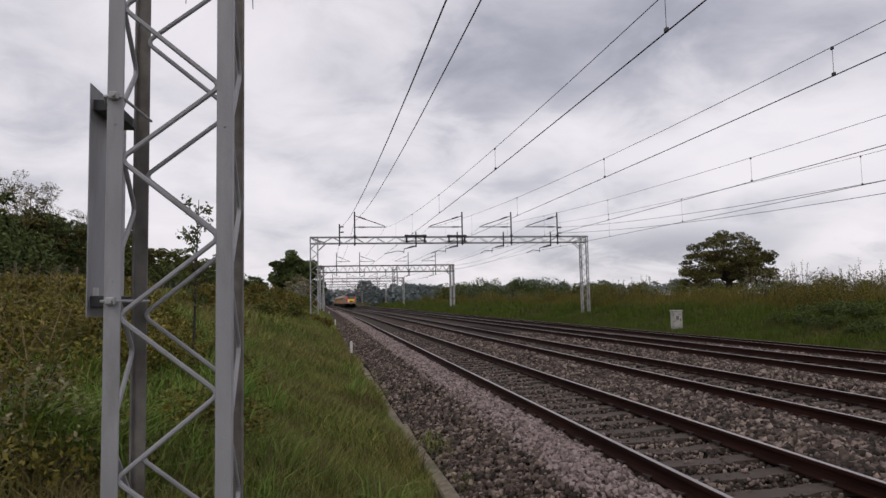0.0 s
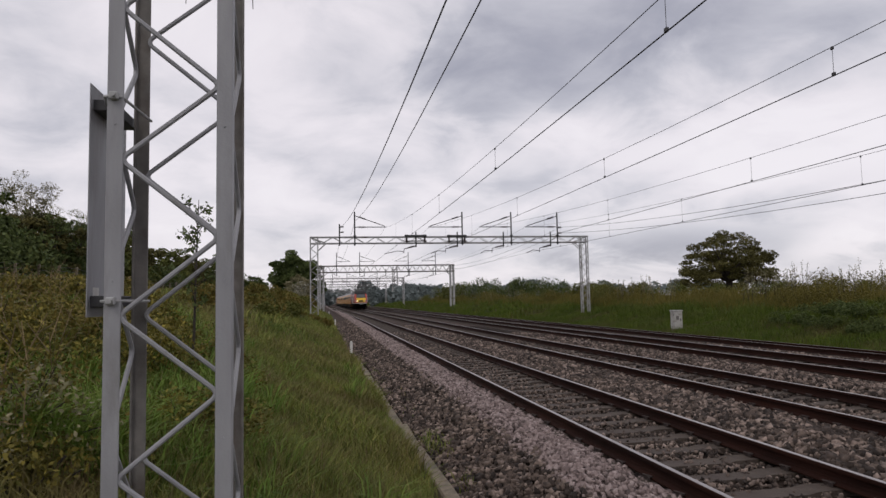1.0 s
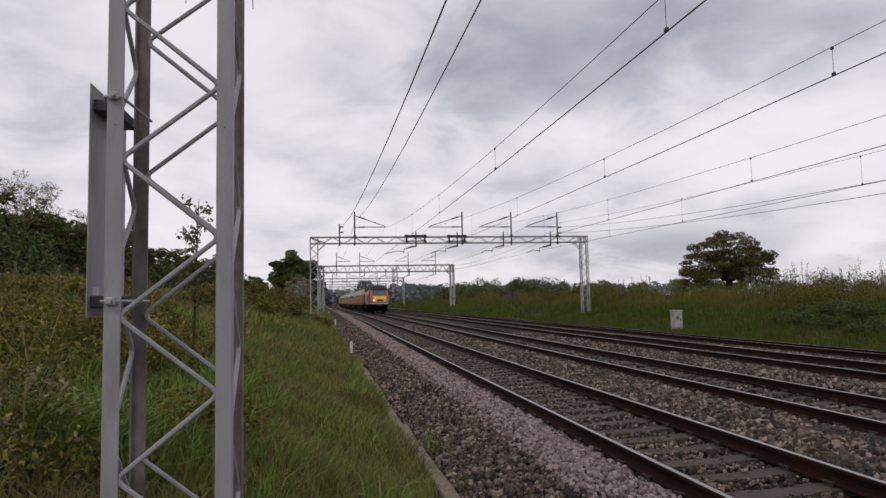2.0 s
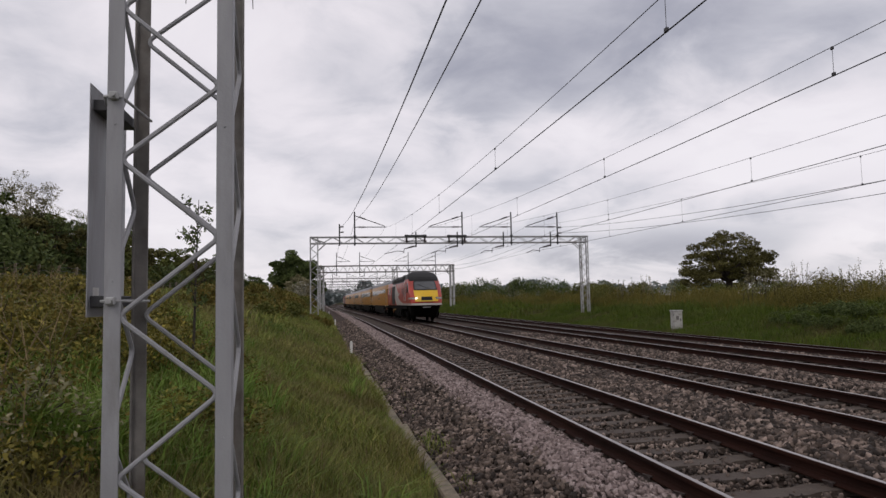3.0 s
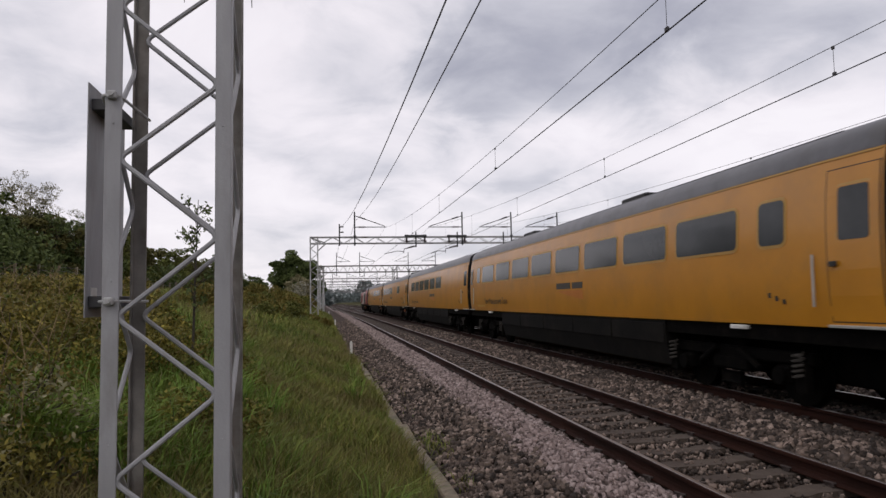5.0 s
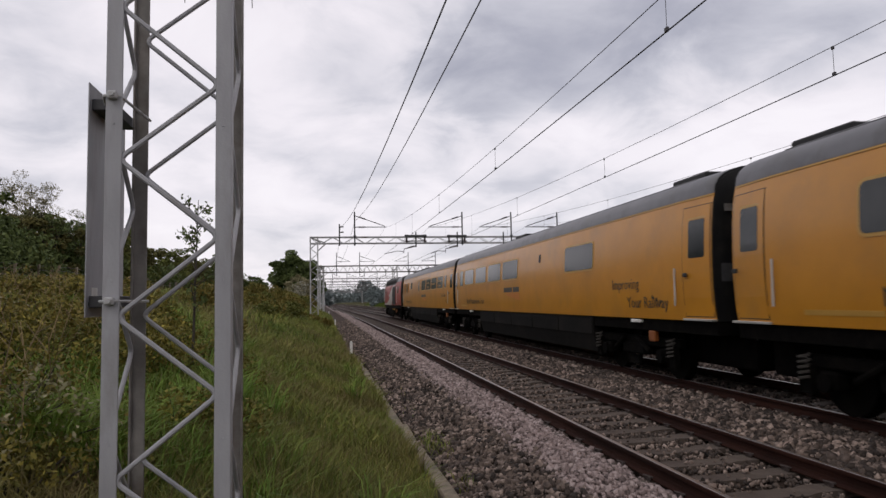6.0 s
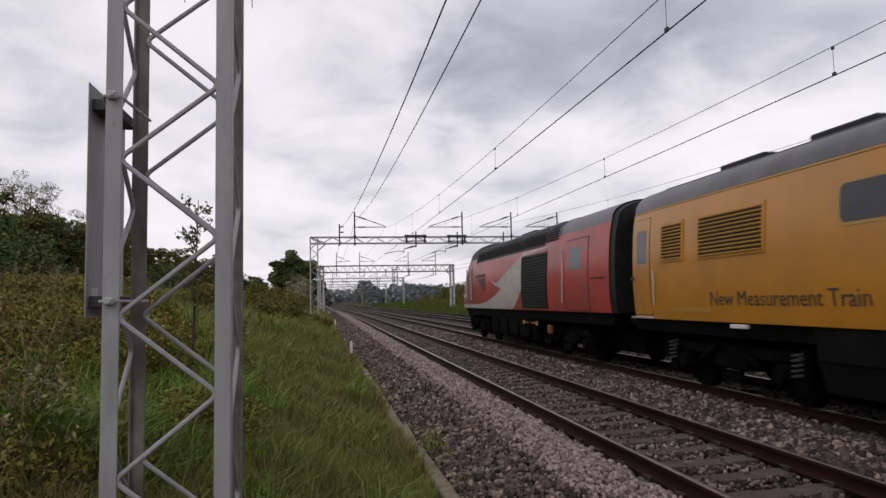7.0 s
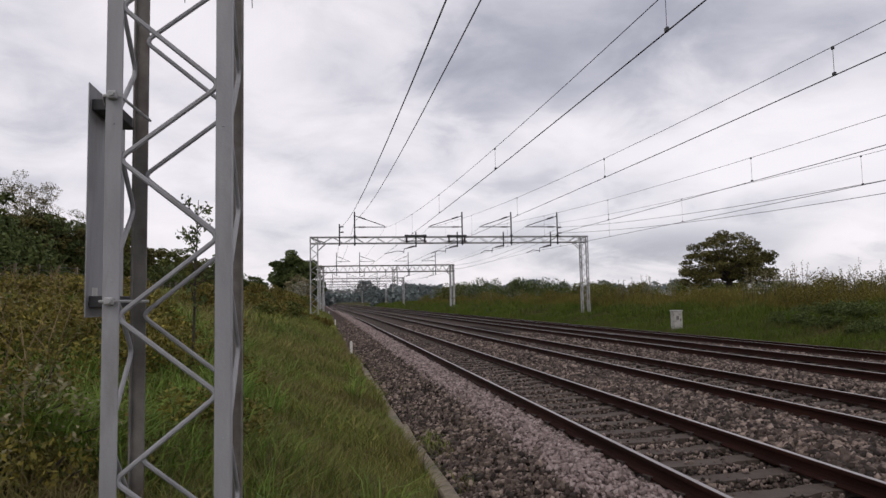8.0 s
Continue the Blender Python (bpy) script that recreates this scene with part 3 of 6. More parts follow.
def near_mast():
    mast = tagged(new("lattice_mast"), "grey painted steel lattice mast standing in the grass", "mast")
    # the mast's shaded back is put in as a darker steel colour
    lattice_leg(mast, -1.09, -0.475, 3.60, 4.12, -0.1, 7.2, M_STEEL, M_STEEL_DIM)
    part("foundation", box(-1.3, -0.25, 3.4, 4.25, -0.5, 0.0, 0.03), M_KERB, mast, "concrete foundation block")
    # a board strapped outside the mast, its back seen edge-on
    board = part("board", box(-1.211, -1.205, 3.72, 4.36, 1.58, 2.805, 0.001), M_STEEL, mast, "plain grey sheet-metal board")
    for z in (1.66, 2.70):
        part("bracket", box(-1.206, -1.10, 3.76, 4.18, z - 0.03, z + 0.03, 0.004), M_DARKSTEEL, board, "dark fixing rail")
        part("strap", polyline([(-1.14, 3.77, z), (-1.10, 3.60, z), (-1.04, 3.578, z), (-1.02, 3.60, z), (-0.99, 4.07, z)], 0.008), M_FARSTEEL, board, "bolted metal strap")
        bm = box(-1.075, -1.03, 3.565, 3.60, z - 0.02, z + 0.02, 0.006)
        add_rod(bm, (-1.05, 3.55, z), (-1.05, 3.6, z), 0.012)
        part("clamp", bm, M_FARSTEEL, board)
    part("sticker", box(-1.206, -1.201, 3.80, 3.89, 1.685, 1.735), M_WHITE, board, "small white sticker")
    for z in np.arange(0.96, 6.9, 0.8):
        for x in (-1.05, -0.515):
            part("bolt", rod((x, 3.595, z), (x, 3.602, z), 0.006), M_STEEL, mast)
    ring = [(-1.2, 3.5, 3.78), (-0.36, 3.5, 3.78), (-0.36, 4.22, 3.78), (-1.2, 4.22, 3.78), (-1.2, 3.5, 3.78)]
    guard = part("climb_guard", polyline(ring, 0.012), M_DARKSTEEL, mast, "dark spiked climbing guard")
    for x, tip in ((-1.13, 3.5), (-0.98, 3.45), (-0.69, 3.16), (-0.36, 3.15)):
        part("spike", rod((x - 0.02, 3.5, 3.78), (x, 3.49, tip), 0.008, 5, 0.002), M_DARKSTEEL, guard)


near_mast()


def ribbed(points, r, core=0.45, sides=8):
    """A ribbed insulator: one skin whose radius swells and shrinks along the points."""
    bm = bmesh.new()
    pts = [Vector(q) for q in points]
    m = (pts[-1] - pts[0]).to_track_quat("Z", "Y").to_matrix()
    rings = []
    for i, q in enumerate(pts):
        rr = r if i % 3 == 1 else r * core
        rings.append([bm.verts.new(q + m @ Vector((rr * math.cos(k * math.tau / sides), rr * math.sin(k * math.tau / sides), 0))) for k in range(sides)])
    for a, b in zip(rings, rings[1:]):
        for k in range(sides):
            bm.faces.new((a[k], a[(k + 1) % sides], b[(k + 1) % sides], b[k]))
    bm.faces.new(rings[0][::-1])
    bm.faces.new(rings[-1])
    return bm


def cantilever(parent, x, reach, z_top, y, lift=0.0):
    """An upright tube on the beam with a stayed arm that holds the catenary."""
    up = part("upright", rod((x, y, 5.75), (x, y, z_top), 0.055, 8), M_DARKSTEEL, parent)
    e = x + reach
    arm = part("arm", rod((x, y, 7.13 + lift), (e, y, 7.13 + lift), 0.032, 6), M_DARKSTEEL, up)
    part("stay", rod((x, y, 7.98 + lift), (e - 0.12 * math.copysign(1, reach), y, 7.2 + lift), 0.028, 6), M_DARKSTEEL, up)
    s = math.copysign(1, reach)
    for z0, fall in ((7.13 + lift, 0.0), (7.98 + lift, 0.78 / abs(reach))):
        q = [(x + s * (0.3 + k * 0.025), y, z0 - fall * (0.3 + k * 0.025)) for k in range(20)]
        part("insulator", ribbed(q, 0.085), M_INSUL, up, "brown ribbed insulator")
    for z in (5.9, 6.47):
        part("bracket", box(x - 0.09, x + 0.09, y - 0.1, y + 0.1, z - 0.05, z + 0.05, 0.01), M_DARKSTEEL, up)


def drop_arm(parent, x, y, track_x, lift=0.0):
    """A drop tube under the beam with the registration arm of the contact wire."""
    d = part("drop_tube", rod((x, y, 5.62 + lift), (x, y, 6.75 + lift), 0.05, 8), M_DARKSTEEL, parent)
    part("insulator", ribbed([(x - 0.05 - 0.03 * k, y, 5.70 + lift - 0.007 * k) for k in range(20)], 0.09), M_INSUL, d, "brown ribbed insulator")
    part("link", polyline([(x - 0.62, y, 5.56 + lift), (x - 0.90, y, 5.50 + lift), (x - 0.93, y, 5.18 + lift)], 0.03), M_DARKSTEEL, d)
    part("register_arm", polyline([(x - 0.93, y, 5.30 + lift), (x - 1.45, y, 5.34 + lift), (track_x, y, 5.135 + lift)], 0.026), M_DARKSTEEL, d)


def portal(y, xl, xr, zb_l, zb_r, z_beam, depth, leg_w, fittings, mat, solid=False):
    root = tagged(new("overhead_line_portal"), "grey lattice steel portal spanning the four tracks" if not solid else "heavier grey steel portal spanning the four tracks", "portal", group="portals over the line")
    hy = 0.21
    for x0, zb in ((xl, zb_l), (xr - leg_w, zb_r)):
        leg = new("leg")
        leg.parent = root
        if solid:
            bm = box(x0, x0 + leg_w * 0.35, y - hy, y + hy, zb, z_beam, 0.02)
            add_box(bm, x0 + leg_w * 0.65, x0 + leg_w, y - hy, y + hy, zb, z_beam, 0.02)
            part("chord", bm, mat, leg)
            part("lattice_bar", zigzag((x0 + 0.1, y), (x0 + leg_w - 0.1, y), zb + 0.3, 1.1, z_beam, 0.03, 5), mat, leg)
        else:
            lattice_leg(leg, x0, x0 + leg_w, y - hy, y + hy, zb, z_beam, mat, mat, r=0.018, w=0.085)
    beam = new("beam")
    beam.parent = root
    z1, z0 = z_beam, z_beam - depth
    mat = M_STEEL_DIM if solid else mat
    for yy in (y - hy, y + hy):
        for z in (z0, z1):
            part("chord", box(xl, xr, yy - 0.045, yy + 0.045, z - (0.09 if solid else 0.045), z + (0.09 if solid else 0.045), 0.008), mat, beam)
        n = int((xr - xl) / (depth * (0.6 if solid else 1.7)))
        pts = []
        for k in range(n + 1):
            pts.append((xl + 0.1 + (xr - xl - 0.2) * k / n, yy, z0 if k % 2 else z1))
        part("lattice_bar", polyline(pts, 0.024 if not solid else 0.045, 5), mat, beam)
    n = 22
    part("lattice_bar", polyline([(xl + 0.1 + (xr - xl - 0.2) * k / n, y + (hy if k % 2 else -hy), z1) for k in range(n + 1)], 0.02, 5), mat, beam)
    for x, s in ((xl, 1), (xr, -1)):
        bm = bmesh.new()
        for yy in (y - hy, y + hy):
            add_rod(bm, (x + s * 0.02, yy, z1), (x + s * (leg_w + 0.6), yy, z0), 0.03, 6)
            add_rod(bm, (x + s * leg_w, yy, z0 - 0.5), (x + s * (leg_w + 0.55), yy, z0), 0.03, 6)
        part("knee_brace", bm, mat, beam)
    fittings(root, y)
    return root


def fittings_first(root, y):
    cantilever(root, 2.13, 2.35, 8.27, y - 0.27)
    for x, r in ((10.21, -2.6), (14.04, -2.5), (17.74, -2.6)):
        cantilever(root, x, r, 8.27, y - 0.27)
    for x, tx in ((6.67, 4.3), (9.82, 7.75), (13.41, 11.6), (17.17, 15.2)):
        drop_arm(root, x, y - 0.27, tx)
    post = part("feeder_post", rod((1.02, y - 0.27, 5.75), (1.02, y - 0.27, 7.35), 0.05, 8), M_DARKSTEEL, root)
    for px, zs in ((1.02, (6.75, 7.15)), (17.74, (6.65, 7.1))):
        for z in zs:
            part("insulator", ribbed([(px + 0.03 * k, y - 0.27, z) for k in range(11)], 0.08), M_INSUL, post, "brown ribbed insulator")
    # switch gear clamped to the beam
    for x0, x1, zz in ((5.8, 7.45, 0.0), (9.0, 10.5, -0.02)):
        gear = part("switch_gear", box(x0, x1, y - 0.55, y - 0.35, 6.38 + zz, 6.52 + zz, 0.02), M_DARKSTEEL, root, "dark switch gear on the beam")
        part("switch_bar", box(x0, x1, y - 0.5, y - 0.4, 6.02 + zz, 6.10 + zz, 0.02), M_DARKSTEEL, gear)
        for x in (x0 + 0.15, x1 - 0.15):
            part("insulator", ribbed([(x, y - 0.45, 5.97 + 0.03 * k + zz) for k in range(20)], 0.10, 0.6, 10), M_INSUL, gear, "brown ribbed insulator")


def fittings_far(root, y):
    for x, r in ((1.7, 2.1), (5.3, 2.4), (13.0, -2.2), (17.4, -2.3)):
        cantilever(root, x, r, 9.4, y - 0.3, 0.85)
    for x, tx in ((6.0, 4.3), (9.4, 7.75), (13.2, 11.6), (17.0, 15.2)):
        drop_arm(root, x, y - 0.3, tx)


portal(50.0, -1.13, 20.25, 0.75, 0.45, 6.40, 0.46, 0.62, fittings_first, M_FARSTEEL)
portal(107.0, -1.0, 20.5, 0.3, 0.0, 7.30, 1.0, 0.8, fittings_far, M_FARSTEEL, True)
portal(173.0, -1.0, 20.0, 0.2, -0.1, 7.60, 0.8, 0.5, fittings_far, M_FARSTEEL, True)
portal(222.0, -1.0, 19.8, 0.2, -0.1, 7.40, 0.8, 0.5, fittings_far, M_FARSTEEL, True)
portal(300.0, -1.0, 19.8, 0.2, -0.1, 7.40, 0.8, 0.5, fittings_far, M_FARSTEEL, True)
portal(370.0, -1.0, 19.8, 0.2, -0.1, 7.40, 0.8, 0.5, fittings_far, M_FARSTEEL, True)

SUPPORTS = [-36.0, 49.73, 106.7, 172.7, 221.7, 299.7, 369.7]


def sag(y, z_hi, z_lo):
    for a, b in zip(SUPPORTS, SUPPORTS[1:]):
        if a <= y <= b:
            u = 2 * (y - a) / (b - a) - 1
            lo = z_hi - (z_hi - z_lo) * ((b - a) / 85.7) ** 2
            return lo + (z_hi - lo) * u * u
    return z_hi


def wire(name, fx, fz, r, label, category):
    ys = [SUPPORTS[0]]
    for a, b in zip(SUPPORTS, SUPPORTS[1:]):
        n = 24 if a < 0 else 10
        ys += [a + (b - a) * (k + 1) / n for k in range(n)]
    ob = part(name, polyline([(fx(y) + float(bend(y)), y, fz(y)) for y in ys], r, 5), M_WIRE, None)
    return tagged(ob, label, category)


def stagger(y, x, s):
    """Side shift of a wire: s at the first portal, none over the near end of that span, to and fro beyond."""
    return x + s * ((y - 7) / 42.73 if y < 49.73 else math.cos(math.pi * (y - 49.73) / 60))


WIRE_X = [(3.95, 0.40, 5.17, 4.71), (7.6, 0.05, 5.34, 4.90), (11.65, -0.05, 5.30, 4.70), (15.1, 0.08, 5.42, 4.63)]
DROPS = [(-10, -1.5, 7.1, 15.5, 24.1, 32.5, 41), (0.5, 8.8, 17.35, 26, 34.6, 42.5), (7, 16.7, 26.3, 34.6, 42), (7, 16.7, 26.6, 34.2, 42)]
for (wx, st, lo, zc_), drops in zip(WIRE_X, DROPS):
    hi = 7.10
    fx = lambda y, wx=wx, st=st: stagger(y, wx, st)
    wire("catenary_wire", fx, lambda y: sag(y, hi, lo), 0.0062, "sagging catenary wire over a track", "wire")
    fz = lambda y, zc_=zc_: zc_ + (5.12 - zc_) * min(1.0, max(0.0, (y - 12) / 37.7)) ** 1.3
    cw = wire("contact_wire", fx, fz, 0.0095, "taut contact wire over a track", "wire")
    for d in drops:
        dr = part("dropper", rod((fx(d), d, fz(d)), (fx(d), d, sag(d, hi, lo)), 0.004, 5), M_WIRE, cw)
        bm = box(fx(d) - 0.02, fx(d) + 0.02, d - 0.03, d + 0.03, fz(d) - 0.005, fz(d) + 0.05, 0.006)
        add_box(bm, fx(d) - 0.015, fx(d) + 0.015, d - 0.025, d + 0.025, sag(d, hi, lo) - 0.04, sag(d, hi, lo) + 0.012, 0.005)
        part("wire_clamp", bm, M_DARKSTEEL, dr)
for x_hi, x_lo, hi, lo in ((1.10, 1.37, 7.15, 5.02), (2.15, 2.06, 7.6, 5.6), (18.05, 18.0, 7.1, 5.08), (18.05, 18.0, 6.65, 4.66)):
    wire("feeder_wire", lambda y: x_hi + (x_lo - x_hi) * min(1.0, abs(y - 49.73) / 42), lambda y: sag(y, hi, lo), 0.0105, "bare feeder wire slung beside the track wires", "wire")


# ---- the train ----
W = 1.37
SPEED = 42.5


def side_x(z):
    """Half-width of the coach body at a height above the rail."""
    return float(np.interp(z, [1.0, 1.2, 1.4, 1.8, 2.3, 2.8, 3.1, 3.33], [1.27, 1.318, 1.348, 1.37, 1.365, 1.335, 1.30, 1.245]))


def outline(z_bottom=1.19, top=3.83, n_roof=14):
    """Closed outline of the body, from the foot of one side over the roof to the other."""
    zs = np.linspace(z_bottom, 3.33, 12)
    left = [(-side_x(z), z) for z in zs]
    roof = []
    for k in range(1, n_roof):
        a = math.pi * k / n_roof
        c, s = math.cos(a), math.sin(a)
        roof.append((-side_x(3.33) * math.copysign(abs(c) ** 0.72, c), 3.33 + (top - 3.33) * s ** 0.85))
    return left + roof + [(x * -1, z) for x, z in left[::-1]]


def tube(stations, mat_roof=None):
    """A skin through outlines at stations along y, closed at both ends."""
    bm = bmesh.new()
    rings = [[bm.verts.new((x, y, z)) for x, z in out] for y, out in stations]
    n = len(rings[0])
    for a, b in zip(rings, rings[1:]):
        for i in range(n):
            bm.faces.new((a[i], a[(i + 1) % n], b[(i + 1) % n], b[i]))
    bm.faces.new(rings[0])
    bm.faces.new(rings[-1][::-1])
    bmesh.ops.recalc_face_normals(bm, faces=bm.faces[:])
    return bm


TAPER = [None]


def cab_taper(y):
    """The power car narrows towards its nose."""
    return 1 - 0.115 * min(1.0, max(0.0, (3.9 - y) / 3.2)) ** 1.5


def coach_taper(y):
    """A coach narrows at its end vestibules."""
    return 1 - 0.045 * max(0.0, min(1.0, max((1.05 - y) / 0.97, (y - 21.53) / 0.97)))


def strip(ys, lo, hi, proud, side=-1, nz=6, depth=0.012):
    """A thin panel laid on the body's side between two curves lo(y) and hi(y)."""
    bm = bmesh.new()
    rows = []
    for y in ys:
        a, b = lo(y), hi(y)
        tp = TAPER[0](y) if TAPER[0] else 1.0
        rows.append([bm.verts.new((side * (side_x(a + (b - a) * k / nz) * tp + proud), y, a + (b - a) * k / nz)) for k in range(nz + 1)])
    for r, s in zip(rows, rows[1:]):
        for k in range(nz):
            f = (r[k], s[k], s[k + 1], r[k + 1])
            bm.faces.new(f if side > 0 else f[::-1])
    edge = bmesh.ops.extrude_face_region(bm, geom=bm.faces[:])
    moved = [v for v in edge["geom"] if isinstance(v, bmesh.types.BMVert)]
    # the extruded copy becomes the inner face, within the body
    for v in moved:
        v.co.x -= side * (proud + depth)
    bmesh.ops.recalc_face_normals(bm, faces=bm.faces[:])
    return bm


def rounded(y0, y1, z0, z1, r):
    """Sample places and lower and upper curves of a rounded rectangle."""
    ys = [y0 + r * (1 - math.cos(math.pi / 2 * k / 4)) for k in range(5)] + [y1 - r * (1 - math.cos(math.pi / 2 * k / 4)) for k in range(4, -1, -1)]

    def inset(y):
        d = min(y - y0, y1 - y)
        return 0.0 if d >= r else r - math.sqrt(max(0.0, r * r - (r - d) ** 2))
    return ys, (lambda y: z0 + inset(y)), (lambda y: z1 - inset(y))


def window(parent, y0, y1, z0, z1, mat=None, side=-1, r=0.09, trim=None, name="window"):
    f = part(name, strip(*rounded(y0 - 0.045, y1 + 0.045, z0 - 0.045, z1 + 0.045, r + 0.04), 0.008, side), trim or M_TRIM, parent)
    part("pane", strip(*rounded(y0, y1, z0, z1, r), 0.013, side), mat or M_GLASS, f, "dark tinted pane" if mat is None else "pale frosted pane")
    return f


def lettering(parent, words, y, z, size, mat, side=-1, label=""):
    """Words on the near side; they run from the rear towards the front of the train."""
    c = bpy.data.curves.new("lettering", "FONT")
    c.body, c.size, c.extrude, c.resolution_u = words, size, 0.001, 2
    tmp = bpy.data.objects.new("lettering", c)
    me = bpy.data.meshes.new_from_object(tmp)
    bpy.data.objects.remove(tmp)
    me.materials.append(mat)
    return child("lettering", me, parent, label or "dark lettering", at=Matrix.Translation((-side_x(z) - (0.018 if z > 2.2 else 0.008), y, z)) @ Matrix.Rotation(-math.atan((side_x(z + size) - side_x(z)) / size), 4, "Y") @ Matrix(((0, 0, -1, 0), (-1, 0, 0, 0), (0, 1, 0, 0), (0, 0, 0, 1))))


def louvre(parent, y0, y1, z0, z1, pitch, frame_mat, slat_mat, back=M_BLACK, side=-1):
    g = part("grille", strip([y0, (y0 + y1) / 2, y1], lambda y: z0, lambda y: z1, 0.009, side), back, parent, "slatted air intake grille")
    n = max(3, int((z1 - z0) / pitch))
    bm0 = box(-0.03, 0.012, y0 + 0.02, y1 - 0.02, -0.010, 0.010)
    bmesh.ops.rotate(bm0, verts=bm0.verts[:], cent=(0, 0, 0), matrix=Matrix.Rotation(radians(-30), 3, "Y"))
    me = bpy.data.meshes.new("slat")
    bm0.to_mesh(me)
    bm0.free()
    me.materials.append(slat_mat)
    for k in range(n):
        z = z0 + (z1 - z0) * (k + 0.5) / n
        child("slat", me, g, at=pose(side * (side_x(z) + 0.01), 0, z) @ Matrix.Diagonal((-side, 1, 1, 1)))
    for a, b, c, d in ((y0 - 0.03, y0 + 0.02, z0 - 0.03, z1 + 0.03), (y1 - 0.02, y1 + 0.03, z0 - 0.03, z1 + 0.03), (y0, y1, z0 - 0.03, z0 + 0.02), (y0, y1, z1 - 0.02, z1 + 0.03)):
        part("grille_frame", strip([a, b], lambda y: c, lambda y: d, 0.02, side), frame_mat, g)


WHEEL = None


def wheel_mesh():
    bm = bmesh.new()
    add_rod(bm, (-0.065, 0, 0), (0.065, 0, 0), 0.457, 24)
    add_rod(bm, (0.06, 0, 0), (0.09, 0, 0), 0.485, 24)
    add_rod(bm, (-0.12, 0, 0), (-0.06, 0, 0), 0.14, 12)
    me = bpy.data.meshes.new("wheel")
    bm.to_mesh(me)
    bm.free()
    me.materials.append(M_UNDER)
    return me


WHEEL = wheel_mesh()


def bogie(parent, y, wheelbase=2.6, spring=None):
    bm = bmesh.new()
    for s in (-1, 1):
        x = s * 1.02
        h = wheelbase / 2
        add_box(bm, x - 0.09, x + 0.09, y - h - 0.55, y + h + 0.55, 0.62, 0.80, 0.03)
        add_box(bm, x - 0.11, x + 0.11, y - 0.5, y + 0.5, 0.42, 0.66, 0.04)
        for k in (-1, 1):
            add_box(bm, x + s * 0.02 - 0.12, x + s * 0.02 + 0.12, y + k * h - 0.16, y + k * h + 0.16, 0.34, 0.60, 0.04)
            add_rod(bm, (x + s * 0.1, y + k * h, 0.46), (x + s * 0.2, y + k * h, 0.46), 0.13, 12)
            add_rod(bm, (x + s * 0.13, y + k * (h - 0.5), 0.52), (x + s * 0.13, y + k * (h - 1.0), 0.78), 0.05, 8)
            add_box(bm, x + s * 0.05, x + s * 0.14, y + k * (h + 0.28), y + k * (h + 0.5), 0.28, 0.66, 0.02)
        add_box(bm, x - 0.05, x + 0.12 * s + 0.05, y - 0.25, y + 0.25, 0.22, 0.40, 0.03)
    add_box(bm, -1.0, 1.0, y - 0.22, y + 0.22, 0.5, 0.95, 0.03)
    b = part("bogie", bm, M_UNDER, parent, "grimy steel bogie, coloured near black for underfloor shade")
    for k in (-1, 1):
        for s in (-1, 1):
            child("wheel", WHEEL, b, at=pose(s * 0.7525, y + k * wheelbase / 2, 0.46, 0, 0, 0 if s < 0 else 180))
            pts = []
            for q in range(41):
                a = q / 8 * math.tau
                pts.append((s * 1.17 + 0.075 * math.cos(a), y + k * (wheelbase / 2 + 0.39) + 0.075 * math.sin(a), 0.45 + 0.36 * q / 40))
            part("spring", polyline(pts, 0.02, 5), spring or M_SPRING, b, "dusty coil spring")
    return b


